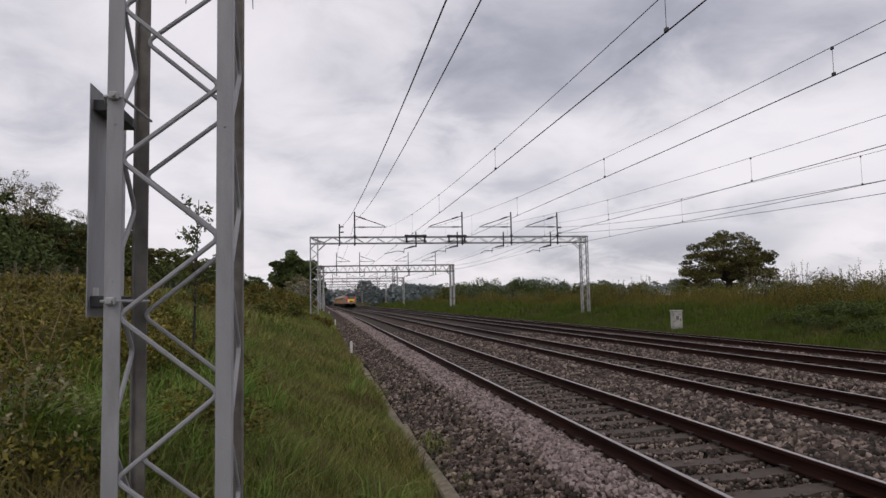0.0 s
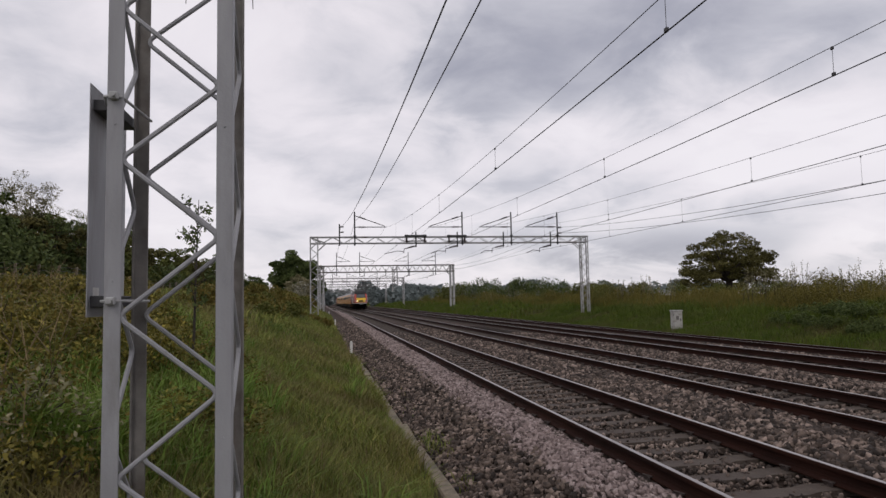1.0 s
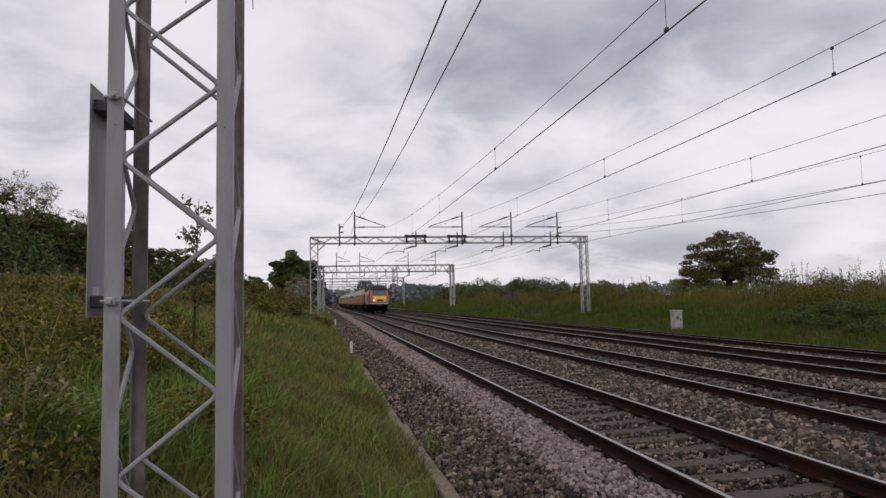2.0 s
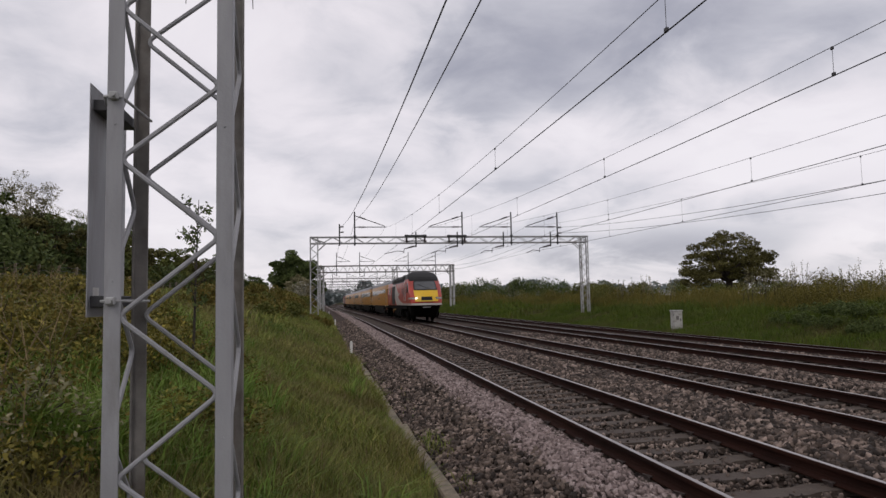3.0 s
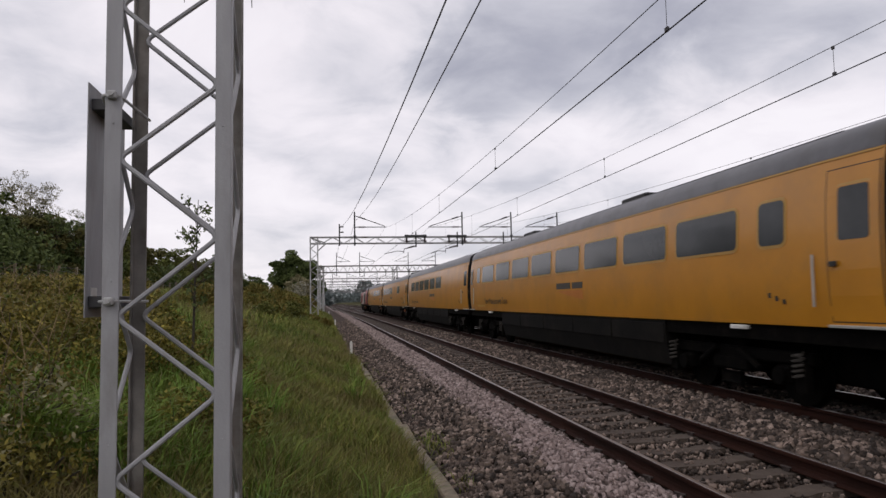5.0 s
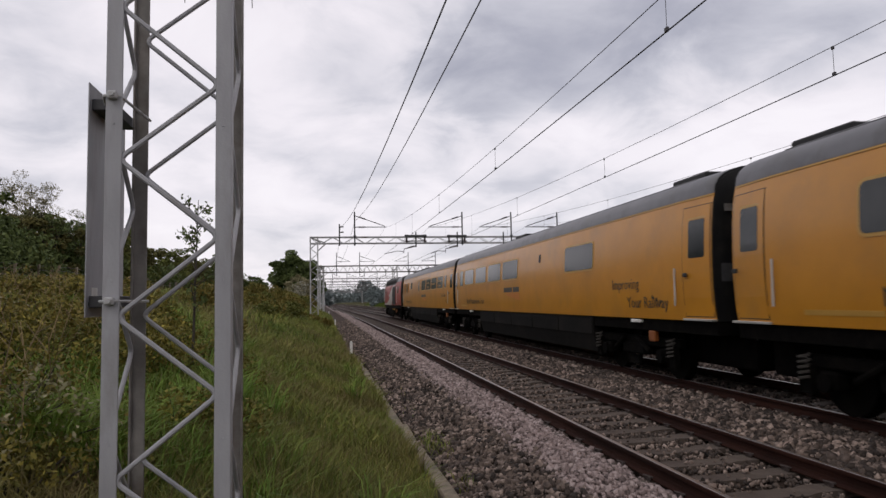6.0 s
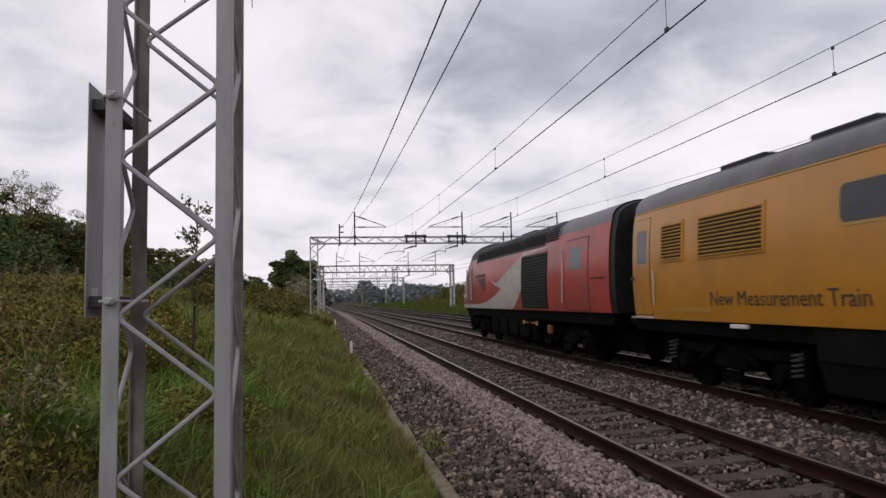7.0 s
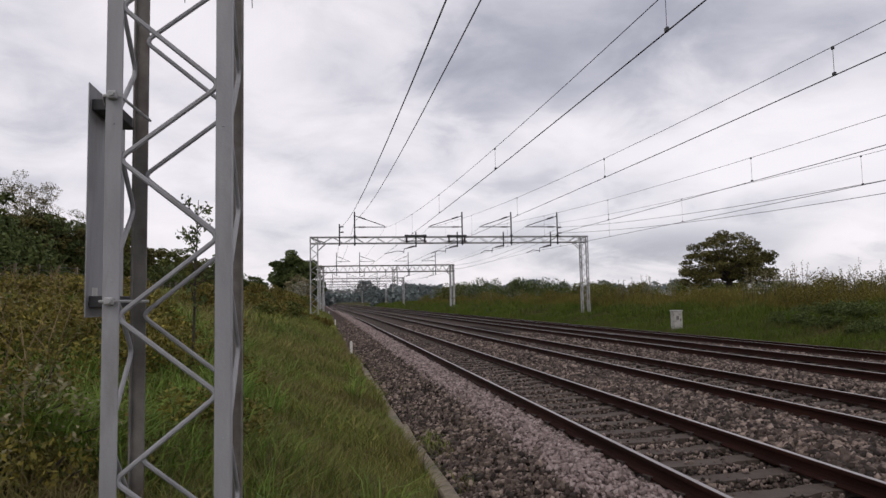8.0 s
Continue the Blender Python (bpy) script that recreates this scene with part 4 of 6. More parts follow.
def coach_body(root, y0, y1):
    out = outline()
    ends = lambda y: (y, [(x * coach_taper(y), z) for x, z in out])
    body = part("body", tube([ends(y) for y in (y0, y0 + 0.5, y0 + 0.97, (y0 + y1) / 2, y1 - 0.97, y1 - 0.5, y1)]), M_YELLOW, root, "golden yellow body side, dusty towards the floor", smooth=True)
    body.data.materials.append(M_ROOF)
    body.data.materials.append(M_BLACK)
    for f in body.data.polygons:
        if f.center.z > 3.34:
            f.material_index = 1
        if abs(f.normal.y) > 0.9:
            f.material_index = 2
    # the grey roof as a skin of its own over the cantrail
    roof = [(x * 1.004, z + 0.004) for x, z in out if z > 3.32]
    bm = bmesh.new()
    ys = [y0 + 0.02] + list(np.linspace(y0 + 0.97, y1 - 0.97, 14)) + [y1 - 0.02]
    rows = [[bm.verts.new((x * coach_taper(y), y, z)) for x, z in roof] for y in ys]
    for a, b in zip(rows, rows[1:]):
        for i in range(len(roof) - 1):
            bm.faces.new((a[i], a[i + 1], b[i + 1], b[i]))
    r = part("roof", bm, M_ROOF, root, "dull grey ribbed roof", smooth=True)
    for x in (-0.95, -0.6, 0.6, 0.95):
        z = 3.33 + 0.50 * (1 - (abs(x) / 1.25) ** 2.78) ** 0.425
        part("roof_rib", box(x - 0.015, x + 0.015, y0 + 0.9, y1 - 0.9, z - 0.03, z + 0.014, 0.006), M_ROOF, r)
    part("cantrail", strip([y0 + 0.03, y0 + 0.97, y1 - 0.97, y1 - 0.03], lambda y: 3.30, lambda y: 3.325, 0.012), M_TRIM, root, "thin yellow gutter strip")
    for a, b in ((y0 - 0.02, y0 + 0.05), (y1 - 0.05, y1 + 0.02)):
        part("end_panel", tube([(a, [(x * 0.94, 1.10 + (z - 1.10) * 0.985) for x, z in out]), (b, [(x * 0.94, 1.10 + (z - 1.10) * 0.985) for x, z in out])]), M_BLACK, root, "black coach end")
    for a, b in ((y0 - 0.27, y0), (y1, y1 + 0.27)):
        part("gangway", box(-0.55, 0.55, a, b, 1.0, 3.3, 0.05), M_BLACK, root, "black corridor connection")
    part("end_lamp", box(-0.86, -0.69, y0 - 0.08, y0 - 0.02, 2.48, 2.65, 0.01), M_ORANGE, root, "faded red lamp bracket")
    part("data_plate", box(-1.15, -0.9, y0 - 0.03, y0 - 0.02, 1.85, 2.15), M_DARKSTEEL, root)
    part("jumper_cable", polyline([(-0.8, y0 - 0.03, 1.3), (-0.85, y0 - 0.15, 1.0), (-0.75, y0 - 0.3, 0.9)], 0.025), M_BLACK, root)
    return body


def underframe(root, y0, y1, rng, deep=True):
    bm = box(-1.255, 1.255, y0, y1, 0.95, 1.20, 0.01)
    part("solebar", bm, M_UNDER, root, "grimy underframe, coloured near black for underfloor shade")
    # added box that keeps daylight from showing through between the wheels
    part("light_block_sill", box(-0.62, 0.62, y0 - 0.1, y1 + 0.1, 0.36, 0.94, 0.03), M_UNDER, root, "dark box added under the floor to block daylight")
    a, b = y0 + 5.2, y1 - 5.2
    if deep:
        part("skirt", profile_sweep([(-1.285, 1.17), (1.285, 1.17), (1.27, 0.75), (1.16, 0.33), (-1.16, 0.33), (-1.27, 0.75)], a, b), M_SKIRT, root, "grimy equipment skirt, coloured darker for underfloor shade")
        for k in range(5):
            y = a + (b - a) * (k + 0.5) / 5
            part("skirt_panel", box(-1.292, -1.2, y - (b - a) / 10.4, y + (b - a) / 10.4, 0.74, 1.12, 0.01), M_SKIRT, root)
    for y in (y0 + 0.25, y1 - 0.25):
        part("coupler", box(-0.25, 0.25, y - 0.5, y + 0.5, 0.75, 1.0, 0.04), M_UNDER, root)


def coach(name_label, windows, words, seed, vents=(), mark=9.15):
    """One yellow coach; y runs from its front (0) to its rear (23)."""
    rng = random.Random(seed)
    root = tagged(new("railway_coach"), name_label, "railway coach", group="coaches of the train")
    TAPER[0] = coach_taper
    coach_body(root, 0.08, 22.50)
    underframe(root, 0.08, 22.50, rng)
    for y in (3.5, 19.5):
        bogie(root, y)
        part("step", box(-1.335, -1.2, y - 0.78, y - 0.38, 1.10, 1.165, 0.01), M_WHITE, root, "pale lifting mark")
    if seed in (1, 4, 5):
        part("filler_box", box(-1.27, -1.17, 2.25, 2.50, 0.74, 0.95, 0.02), M_ORANGE, root, "faded orange box")
    for y in (0.13, 21.66):
        d = part("door", strip([y, y + 0.78], lambda q: 1.27, lambda q: 3.16, 0.010), M_YELLOW, root, "yellow slam door")
        part("door_gap", strip([y - 0.02, y + 0.80], lambda q: 1.255, lambda q: 3.175, 0.004), M_RUBBER, root)
        window(d, y + 0.14, y + 0.60, 2.27, 2.93, r=0.05)
        part("grab_rail", rod((-1.41, 1.14 if y < 9 else 21.44, 1.45), (-1.40, 1.14 if y < 9 else 21.44, 2.12), 0.018), M_ALU, root)
        part("handle", box(-1.42, -1.38, y + 0.6, y + 0.72, 1.95, 2.02, 0.01), M_RUBBER, d)
        part("footstep", box(-1.36, -1.2, y - 0.05, y + 0.85, 1.19, 1.225, 0.005), M_ALU, root)
    for w in windows:
        y0, y1, z0, z1, kind = w
        if kind == "grille":
            louvre(root, y0, y1, z0, z1, 0.06, M_YELLOW, M_TRIM)
        elif kind == "hole":
            part("vent", strip([y0, y1], lambda q: z0, lambda q: z1, 0.006), M_RUBBER, root, "small dark vent")
        else:
            window(root, y0, y1, z0, z1, M_PALEGLASS if kind == "pale" else None)
    for text, y, z, size, mat in words:
        lettering(root, text, y, z, size, mat)
    for y in vents:
        vent = part("roof_vent", box(-0.70, 0.3, y, y + 1.22, 3.70, 3.90, 0.03), M_BLACK, root, "dark roof vent")
        part("vent_lid", box(-0.5, 0.2, y + 0.15, y + 0.95, 3.88, 3.915, 0.015), M_BLACK, vent)
    # operator's mark: a dark bar broken in two over a faded sash that widens
    for y0, y1 in ((mark + 0.85, mark + 1.9), (mark, mark + 0.72)):
        part("emblem", strip([y0, y1], lambda q: 1.86, lambda q: 2.02, 0.006), M_INK, root, "plain dark bar in place of a name")
    part("emblem", strip(list(np.linspace(mark, mark + 1.75, 9)), lambda q: 1.80 - 0.22 * ((mark + 1.75 - q) / 1.75) ** 0.8, lambda q: 1.815, 0.006), M_SASH, root, "faded orange sash")
    # small stencils on the lower side
    for y in (1.75, 2.05, 1.9):
        part("stencil", strip([y, y + 0.06], lambda q: 1.48 + 0.3 * (y - 1.75), lambda q: 1.55 + 0.3 * (y - 1.75), 0.006), M_RUBBER, root, "small dark stencil mark")
    part("number_bar", strip([19.6, 20.9], lambda q: 1.34, lambda q: 1.41, 0.006), M_TRIM, root)
    plate = part("end_plate", box(-0.95, -0.70, 0.02, 0.045, 1.75, 2.1), M_DARKSTEEL, root, "grey data plate on the black end")
    for z in (1.80, 1.87, 1.94, 2.01):
        part("plate_line", box(-0.93, -0.72, 0.012, 0.02, z, z + 0.025), M_STEEL_DIM, plate)
    part("end_number_bar", box(-1.05, -0.80, 0.02, 0.045, 3.02, 3.14), M_STEEL_DIM, root, "pale plate under the roof")
    if seed == 5:
        c = bpy.data.curves.new("lettering", "FONT")
        c.body, c.size, c.extrude, c.resolution_u = "C3", 0.21, 0.001, 2
        tmp = bpy.data.objects.new("lettering", c)
        me = bpy.data.meshes.new_from_object(tmp)
        bpy.data.objects.remove(tmp)
        me.materials.append(M_WHITE)
        child("lettering", me, root, "white lettering on the black coach end", at=Matrix.Translation((-1.17, 0.035, 2.70)) @ Matrix.Rotation(radians(90), 4, "X"))
    TAPER[0] = None
    return root


def wins(lst, z0=2.31, z1=2.93):
    return [(a, b, z0, z1, "glass") for a, b in lst]


def nose_y(x, z):
    """How far the nose face reaches forward (towards -y) at a place of its outline."""
    rake = float(np.interp(z, [0.9, 1.3, 1.6, 1.95, 2.45, 2.8, 3.1, 3.3, 3.5, 3.7, 3.87, 4.01], [0.02, 0.0, 0.05, 0.15, 0.58, 0.98, 1.33, 1.60, 1.93, 2.38, 2.82, 3.35]))
    return 0.35 + rake + 0.52 * (abs(x) / 1.37) ** 2.7


def nose_half(x, z):
    """The taper that a point of the body's outline takes where it meets the nose."""
    k = 0.9
    for _ in range(6):
        k = cab_taper(nose_y(x * k, z))
    return k


def corners(half, z0, z1, r):
    """Half-width at a height of a panel with rounded corners."""
    def at(z):
        d = min(z - z0, z1 - z)
        w = half(z) - (0.0 if d >= r else r - math.sqrt(max(0.0, r * r - (r - d) ** 2)))
        return (-w, w)
    return at


def patch(x_of, z0, z1, proud, nx=10, nz=8):
    """A panel that follows the nose, between z0 and z1, x_of(z) wide each way."""
    bm = bmesh.new()
    rows = []
    for j in range(nz + 1):
        z = z0 + (z1 - z0) * j / nz
        a, b = x_of(z)
        rows.append([bm.verts.new((a + (b - a) * i / nx, nose_y(a + (b - a) * i / nx, z) - proud, z + proud * 0.3)) for i in range(nx + 1)])
    for r, s in zip(rows, rows[1:]):
        for i in range(nx):
            bm.faces.new((r[i], r[i + 1], s[i + 1], s[i]))
    ext = bmesh.ops.extrude_face_region(bm, geom=bm.faces[:])
    for v in ext["geom"]:
        if isinstance(v, bmesh.types.BMVert):
            v.co.y += proud + 0.02
    bmesh.ops.recalc_face_normals(bm, faces=bm.faces[:])
    return bm


def power_car(lit, paint):
    """Streamlined diesel power car; y runs from the nose tip (0.35) to the rear (17.8)."""
    L = 17.8
    TAPER[0] = cab_taper
    root = tagged(new("power_car"), "red and cream diesel power car with a raked yellow nose", "locomotive", group="power cars of the train")
    out = outline(1.27, 3.86)
    dome = outline(1.27, 4.01)
    cz = 2.2
    bm = bmesh.new()
    n = len(out)
    rings = []
    for k in range(1, 25):
        r = k / 24
        ring = []
        for x, z in dome:
            px, pz = x * r * nose_half(x, z), cz + (z - cz) * r
            ring.append(bm.verts.new((px, nose_y(px, pz), pz)))
        rings.append(ring)
    tip = bm.verts.new((0, nose_y(0, cz), cz))
    for i in range(n):
        bm.faces.new((tip, rings[0][i], rings[0][(i + 1) % n]))
    for f in (0.1, 0.22, 0.36, 0.52, 0.7, 0.85, 1.0):
        ring = []
        for i, (x, z) in enumerate(dome):
            y = rings[23][i].co.y + (3.9 - rings[23][i].co.y) * f
            ring.append(bm.verts.new((x * cab_taper(y), y, z)))
        rings.append(ring)
    for y in (4.05, 8.0, 13.0, L - 0.22):
        rings.append([bm.verts.new((x, y, z)) for x, z in out])
    for a, b in zip(rings, rings[1:]):
        for i in range(n):
            bm.faces.new((a[i], a[(i + 1) % n], b[(i + 1) % n], b[i]))
    bm.faces.new(rings[-1])
    bmesh.ops.recalc_face_normals(bm, faces=bm.faces[:])
    body = part("body", bm, paint, root, "faded red painted body", smooth=True, crease=70)
    me = body.data
    me.materials.append(M_BLACK)
    me.materials.append(M_ROOF)
    for f in me.polygons:
        if f.center.z > (3.26 if f.center.y < 3.9 else 3.16) and f.center.y < 14.2:
            f.material_index = 1
        elif f.center.z > 3.26:
            f.material_index = 2
        if f.center.y > L - 0.23 and abs(f.normal.y) > 0.9:
            f.material_index = 1
    for p in me.polygons:
        p.use_smooth = abs(p.normal.y) < 0.95
    # black dome over the cab and the slatted roof sides behind it
    rf = part("roof_grille", box(-1.12, 1.12, 4.3, 14.2, 3.42, 3.74, 0.08), M_BLACK, root, "black slatted roof grille")
    slat_bm = box(-0.05, 0.035, 4.1, 14.1, -0.013, 0.013)
    slat = bpy.data.meshes.new("slat")
    slat_bm.to_mesh(slat)
    slat_bm.free()
    slat.materials.append(M_DARKSTEEL)
    for side in (-1, 1):
        for k in range(6):
            z = 3.27 + 0.075 * k
            edge = [(abs(px), pz) for px, pz in out if px < 0 and pz > 3.1]
            x = float(np.interp(z, [q[1] for q in edge], [q[0] for q in edge])) + 0.012
            child("slat", slat, rf, at=pose(side * x, 0, z, 0, 12 * side + 5 * k * side, 0) @ Matrix.Diagonal((side, 1, 1, 1)))
    for y in (10.62, 13.2, 14.15):
        part("roof_band", tube([(y, [(x * 1.012, 3.2 + (z - 3.2) * 1.03) for x, z in out if z > 3.19]), (y + 0.1, [(x * 1.012, 3.2 + (z - 3.2) * 1.03) for x, z in out if z > 3.19])]), M_ROOF, rf)
    part("exhaust_hood", box(-0.7, 0.7, 8.6, 10.2, 3.7, 3.92, 0.05), M_BLACK, root, "sooty exhaust hood")
    part("roof_hatch", box(-0.6, 0.6, 5.6, 7.4, 3.7, 3.86, 0.05), M_BLACK, root)
    for sd in (-1, 1):
        part("joint_cover", strip([3.80, 3.94], lambda q: 3.02, lambda q: 3.30, 0.014, sd), M_CREAM, root, "pale cover strip behind the cab")
    # nose: dome front, yellow panel, windscreen, lamps, coupling hatch
    half = lambda z: 1.245 * nose_half(1.245, z) * (1.0 if z < 3.33 else max(0.03, 1 - ((z - 3.33) / 0.68) ** 2.35) ** 0.42)
    part("cab_dome", patch(lambda z: (-half(z) * 0.985, half(z) * 0.985), 3.16, 3.96, 0.010, 20, 22), M_BLACK, root, "black domed cab roof", smooth=True)
    yl = part("nose_panel", patch(lambda z: (-(0.94 - 0.06 * (2.42 - z)), 0.94 - 0.06 * (2.42 - z)), 1.56, 2.42, 0.012), M_NOSE, root, "bright yellow warning panel", smooth=True)
    ws = part("windscreen_frame", patch(corners(lambda z: 0.93 - 0.10 * (z - 2.4), 2.42, 3.17, 0.12), 2.42, 3.17, 0.022, 12, 24), M_BLACK, root, "black windscreen surround", smooth=True)
    part("windscreen", patch(corners(lambda z: 0.865 - 0.10 * (z - 2.4), 2.49, 3.11, 0.09), 2.49, 3.11, 0.032, 12, 24), M_SCREEN, ws, "raked glass windscreen", smooth=True)
    part("wiper", polyline([(0.30, nose_y(0.30, 2.53) - 0.06, 2.53), (0.0, nose_y(0.0, 2.64) - 0.06, 2.65), (-0.45, nose_y(-0.45, 2.82) - 0.06, 2.85)], 0.013), M_RUBBER, ws)
    part("wiper_blade", polyline([(-0.18, nose_y(-0.18, 2.70) - 0.05, 2.72), (-0.58, nose_y(-0.58, 2.88) - 0.05, 2.91)], 0.018), M_RUBBER, ws)
    part("hatch", patch(lambda z: (-(0.40 + 0.16 * (1.93 - z)), 0.40 + 0.16 * (1.93 - z)), 1.65, 1.92, 0.03), M_BLACK, yl, "black coupling hatch")
    part("nose_band", patch(lambda z: (-1.185, 1.185), 1.275, 1.43, 0.012, 24), M_CREAM, root, "pale band round the nose")
    for s in (-1, 1):
        pod = part("lamp_pod", patch(lambda z: tuple(sorted((s * 0.90, s * 1.19))), 1.73, 1.88, 0.015), M_CREAM, root)
        part("lamp_streak", strip(list(np.linspace(0.75, 1.85 if s < 0 else 1.42, 10)), lambda q: 1.735 + 0.035 * ((q - 0.75) / 1.1) ** 2, lambda q: 1.88 - 0.05 * ((q - 0.75) / 1.1) ** 2, 0.006, s), M_CREAM, root, "pale tapering streak behind the lamps")
        for cx, on in ((0.80, lit), (1.05, False)):
            bm = bmesh.new()
            bmesh.ops.create_uvsphere(bm, u_segments=16, v_segments=8, radius=1.0)
            for v in bm.verts:
                v.co = Vector((s * cx + v.co.x * 0.125, nose_y(s * cx + v.co.x * 0.125, 1.81) - 0.012 + v.co.y * 0.03, 1.81 + v.co.z * 0.094 - v.co.x * s * 0.02))
            part("lamp_ring", bm, M_RUBBER, pod, smooth=True)
            bm = bmesh.new()
            bmesh.ops.create_uvsphere(bm, u_segments=16, v_segments=8, radius=1.0)
            for v in bm.verts:
                v.co = Vector((s * cx + v.co.x * 0.105, nose_y(s * cx + v.co.x * 0.105, 1.81) - 0.02 + v.co.y * 0.03, 1.81 + v.co.z * 0.076 - v.co.x * s * 0.02))
            part("headlight" if cx < 1 else "marker_light", bm, M_LAMP if on and s < 0 else M_LAMPGLASS, pod, "lit headlight" if on and s < 0 else "", smooth=True)
    # dark valance and snow plough below the nose
    bm = bmesh.new()
    top = [(-1.2, 1.15), (-1.0, 0.66), (-0.5, 0.44), (0.5, 0.44), (1.0, 0.66), (1.2, 1.15)]
    low_ = [(-1.02, 2.0), (-0.85, 1.42), (-0.45, 1.22), (0.45, 1.22), (0.85, 1.42), (1.02, 2.0)]
    a = [bm.verts.new((x, y, 1.29)) for x, y in top] + [bm.verts.new((1.25, 3.0, 1.29)), bm.verts.new((-1.25, 3.0, 1.29))]
    b = [bm.verts.new((x, y, 0.44)) for x, y in low_] + [bm.verts.new((1.02, 2.3, 0.44)), bm.verts.new((-1.02, 2.3, 0.44))]
    for i in range(8):
        bm.faces.new((a[i], a[(i + 1) % 8], b[(i + 1) % 8], b[i]))
    bm.faces.new(a)
    bm.faces.new(b[::-1])
    bmesh.ops.recalc_face_normals(bm, faces=bm.faces[:])
    val = part("valance", bm, M_UNDER, root, "black front valance")
    part("number_bar", box(-0.30, 0.30, 0.46, 0.54, 1.09, 1.17, 0.01), M_STEEL, val, "plain pale bar")
    # side livery: cream sweep, cab door and windows, grille, luggage door
    Y = lambda a: L - a
    lowband = lambda q: 1.17
    for sd in (-1, 1):
        ys = np.linspace(Y(14.2), Y(7.03), 30)

        def hi_edge(q, a0=Y(7.03)):
            u = (a0 - q) / 7.2
            return 1.43 + 1.64 * (1 - min(1, u)) ** 2.35 if u < 1 else 1.43

        def lo_edge(q, a0=Y(7.03)):
            u = (a0 - q) / 7.2
            return 1.275 if u > 0.19 else 1.275 + 0.72 * (1 - u / 0.19) ** 1.5
        part("cream_sweep", strip(list(ys), lo_edge, hi_edge, 0.005, sd, 12), M_CREAM, root, "cream livery sweep")
        tip_lo = lambda q: 2.09 + 0.26 * ((7.75 - q) / 0.95) ** 2 if q < 7.75 else 2.09 - 0.25 * (q - 7.75) if q < 8.6 else 1.88
        tip_hi = lambda q: tip_lo(q) + 0.004 + 0.15 * ((q - 6.8) / 0.95) ** 0.9 if q < 7.75 else 2.244 + 0.80 * ((q - 7.75) / 3.02) ** 0.95
        part("cream_sweep", strip(list(np.linspace(6.8, 10.76, 34)), tip_lo, tip_hi, 0.008, sd, 10), M_CREAM, root, "cream hook of the livery sweep")
        part("cream_sweep", strip(list(np.linspace(0.80, 3.7, 12)), lambda q: 1.275, lambda q: 1.43, 0.005, sd), M_CREAM, root)
        part("cantrail_band", strip(list(np.linspace(Y(7.03), Y(4.1), 6)), lambda q: 2.99 + 0.10 * (q - Y(7.03)) / 2.93, lambda q: 3.11, 0.005, sd), M_CREAM, root)
        dy = 0.0 if sd < 0 else -0.32
        cd = part("cab_door", strip([Y(15.15) + dy, Y(14.42) + dy], lambda q: 1.57, lambda q: 3.10, 0.012, sd), paint, root, "red cab door")
        for z in (1.72, 2.12):
            part("step_recess", strip([Y(14.62) + dy, Y(14.48) + dy], lambda q: z, lambda q: z + 0.14, 0.014, sd), M_BLACK, cd, "dark foothold in the door")
        part("door_gap", strip([Y(15.18) + dy, Y(14.39) + dy], lambda q: 1.555, lambda q: 3.115, 0.005, sd), M_RUBBER, root)
        for z0, z1 in ((2.28, 2.58), (2.66, 2.98)):
            window(cd, Y(14.95) + dy, Y(14.68) + dy, z0, z1, M_GLASS if sd < 0 else M_PALEGLASS, sd, 0.03, paint, "door_window")
        for a in (14.30, 15.24):
            part("grab_rail", rod((sd * 1.40, Y(a) + dy, 1.62), (sd * 1.36, Y(a) + dy, 2.98), 0.022, 8), M_ALU, root, "pale metal grab rail")
        ys2 = list(np.linspace(1.82, 2.38 if sd < 0 else 2.18, 8))
        part("cab_window", strip(ys2, lambda q: 2.27, lambda q: 3.06 - 0.36 * max(0.0, (2.18 - q) / 0.36), 0.010, sd), M_CABGLASS, root, "blue-tinted cab side window")
        louvre(root, Y(7.02), Y(4.55), 1.36, 2.94, 0.085, M_BLACK, M_BLACK, side=sd)
        dl = 0.0 if sd < 0 else -0.30
        ld = part("luggage_door", strip([Y(2.72) + dl, Y(1.15) + dl], lambda q: 1.32, lambda q: 3.10, 0.012, sd), paint, root, "red luggage compartment door")
        part("door_gap", strip([Y(2.75) + dl, Y(1.12) + dl], lambda q: 1.30, lambda q: 3.125, 0.005, sd), M_RUBBER, root)
        window(ld, Y(2.40) + dl, Y(1.55) + dl, 2.34, 2.90, None, sd, 0.04, paint, "door_window")
        part("grab_rail", rod((sd * 1.42, Y(2.85) + dl, 1.5), (sd * 1.37, Y(2.85) + dl, 2.9), 0.018), M_ALU, root)
        part("door_bar", rod((sd * 1.41, Y(1.2), 2.08), (sd * 1.41, Y(0.45), 2.08), 0.015), M_BLACK, ld)
        # operator's mark: a broken dark bar over a fan of wedges that spread from one point
        apex = 5.75 if sd < 0 else 3.95
        far = 3.95 if sd < 0 else 5.75
        for c0, c1 in ((0.02, 0.50), (0.56, 0.97)):
            part("emblem", strip(sorted((apex + (far - apex) * c0, apex + (far - apex) * c1)), lambda q: 2.52, lambda q: 2.64, 0.006, sd), M_FADED, root, "plain dark bar in place of a name")
        for lo0, lo1, start in ((0.05, -0.10, 0.0), (-0.13, -0.26, 0.3), (-0.29, -0.40, 0.5), (-0.43, -0.53, 0.66)):
            ys3 = sorted(apex + (far - apex) * c for c in (start, 0.82, 1.0))
            w = lambda q: (q - apex) / (far - apex)
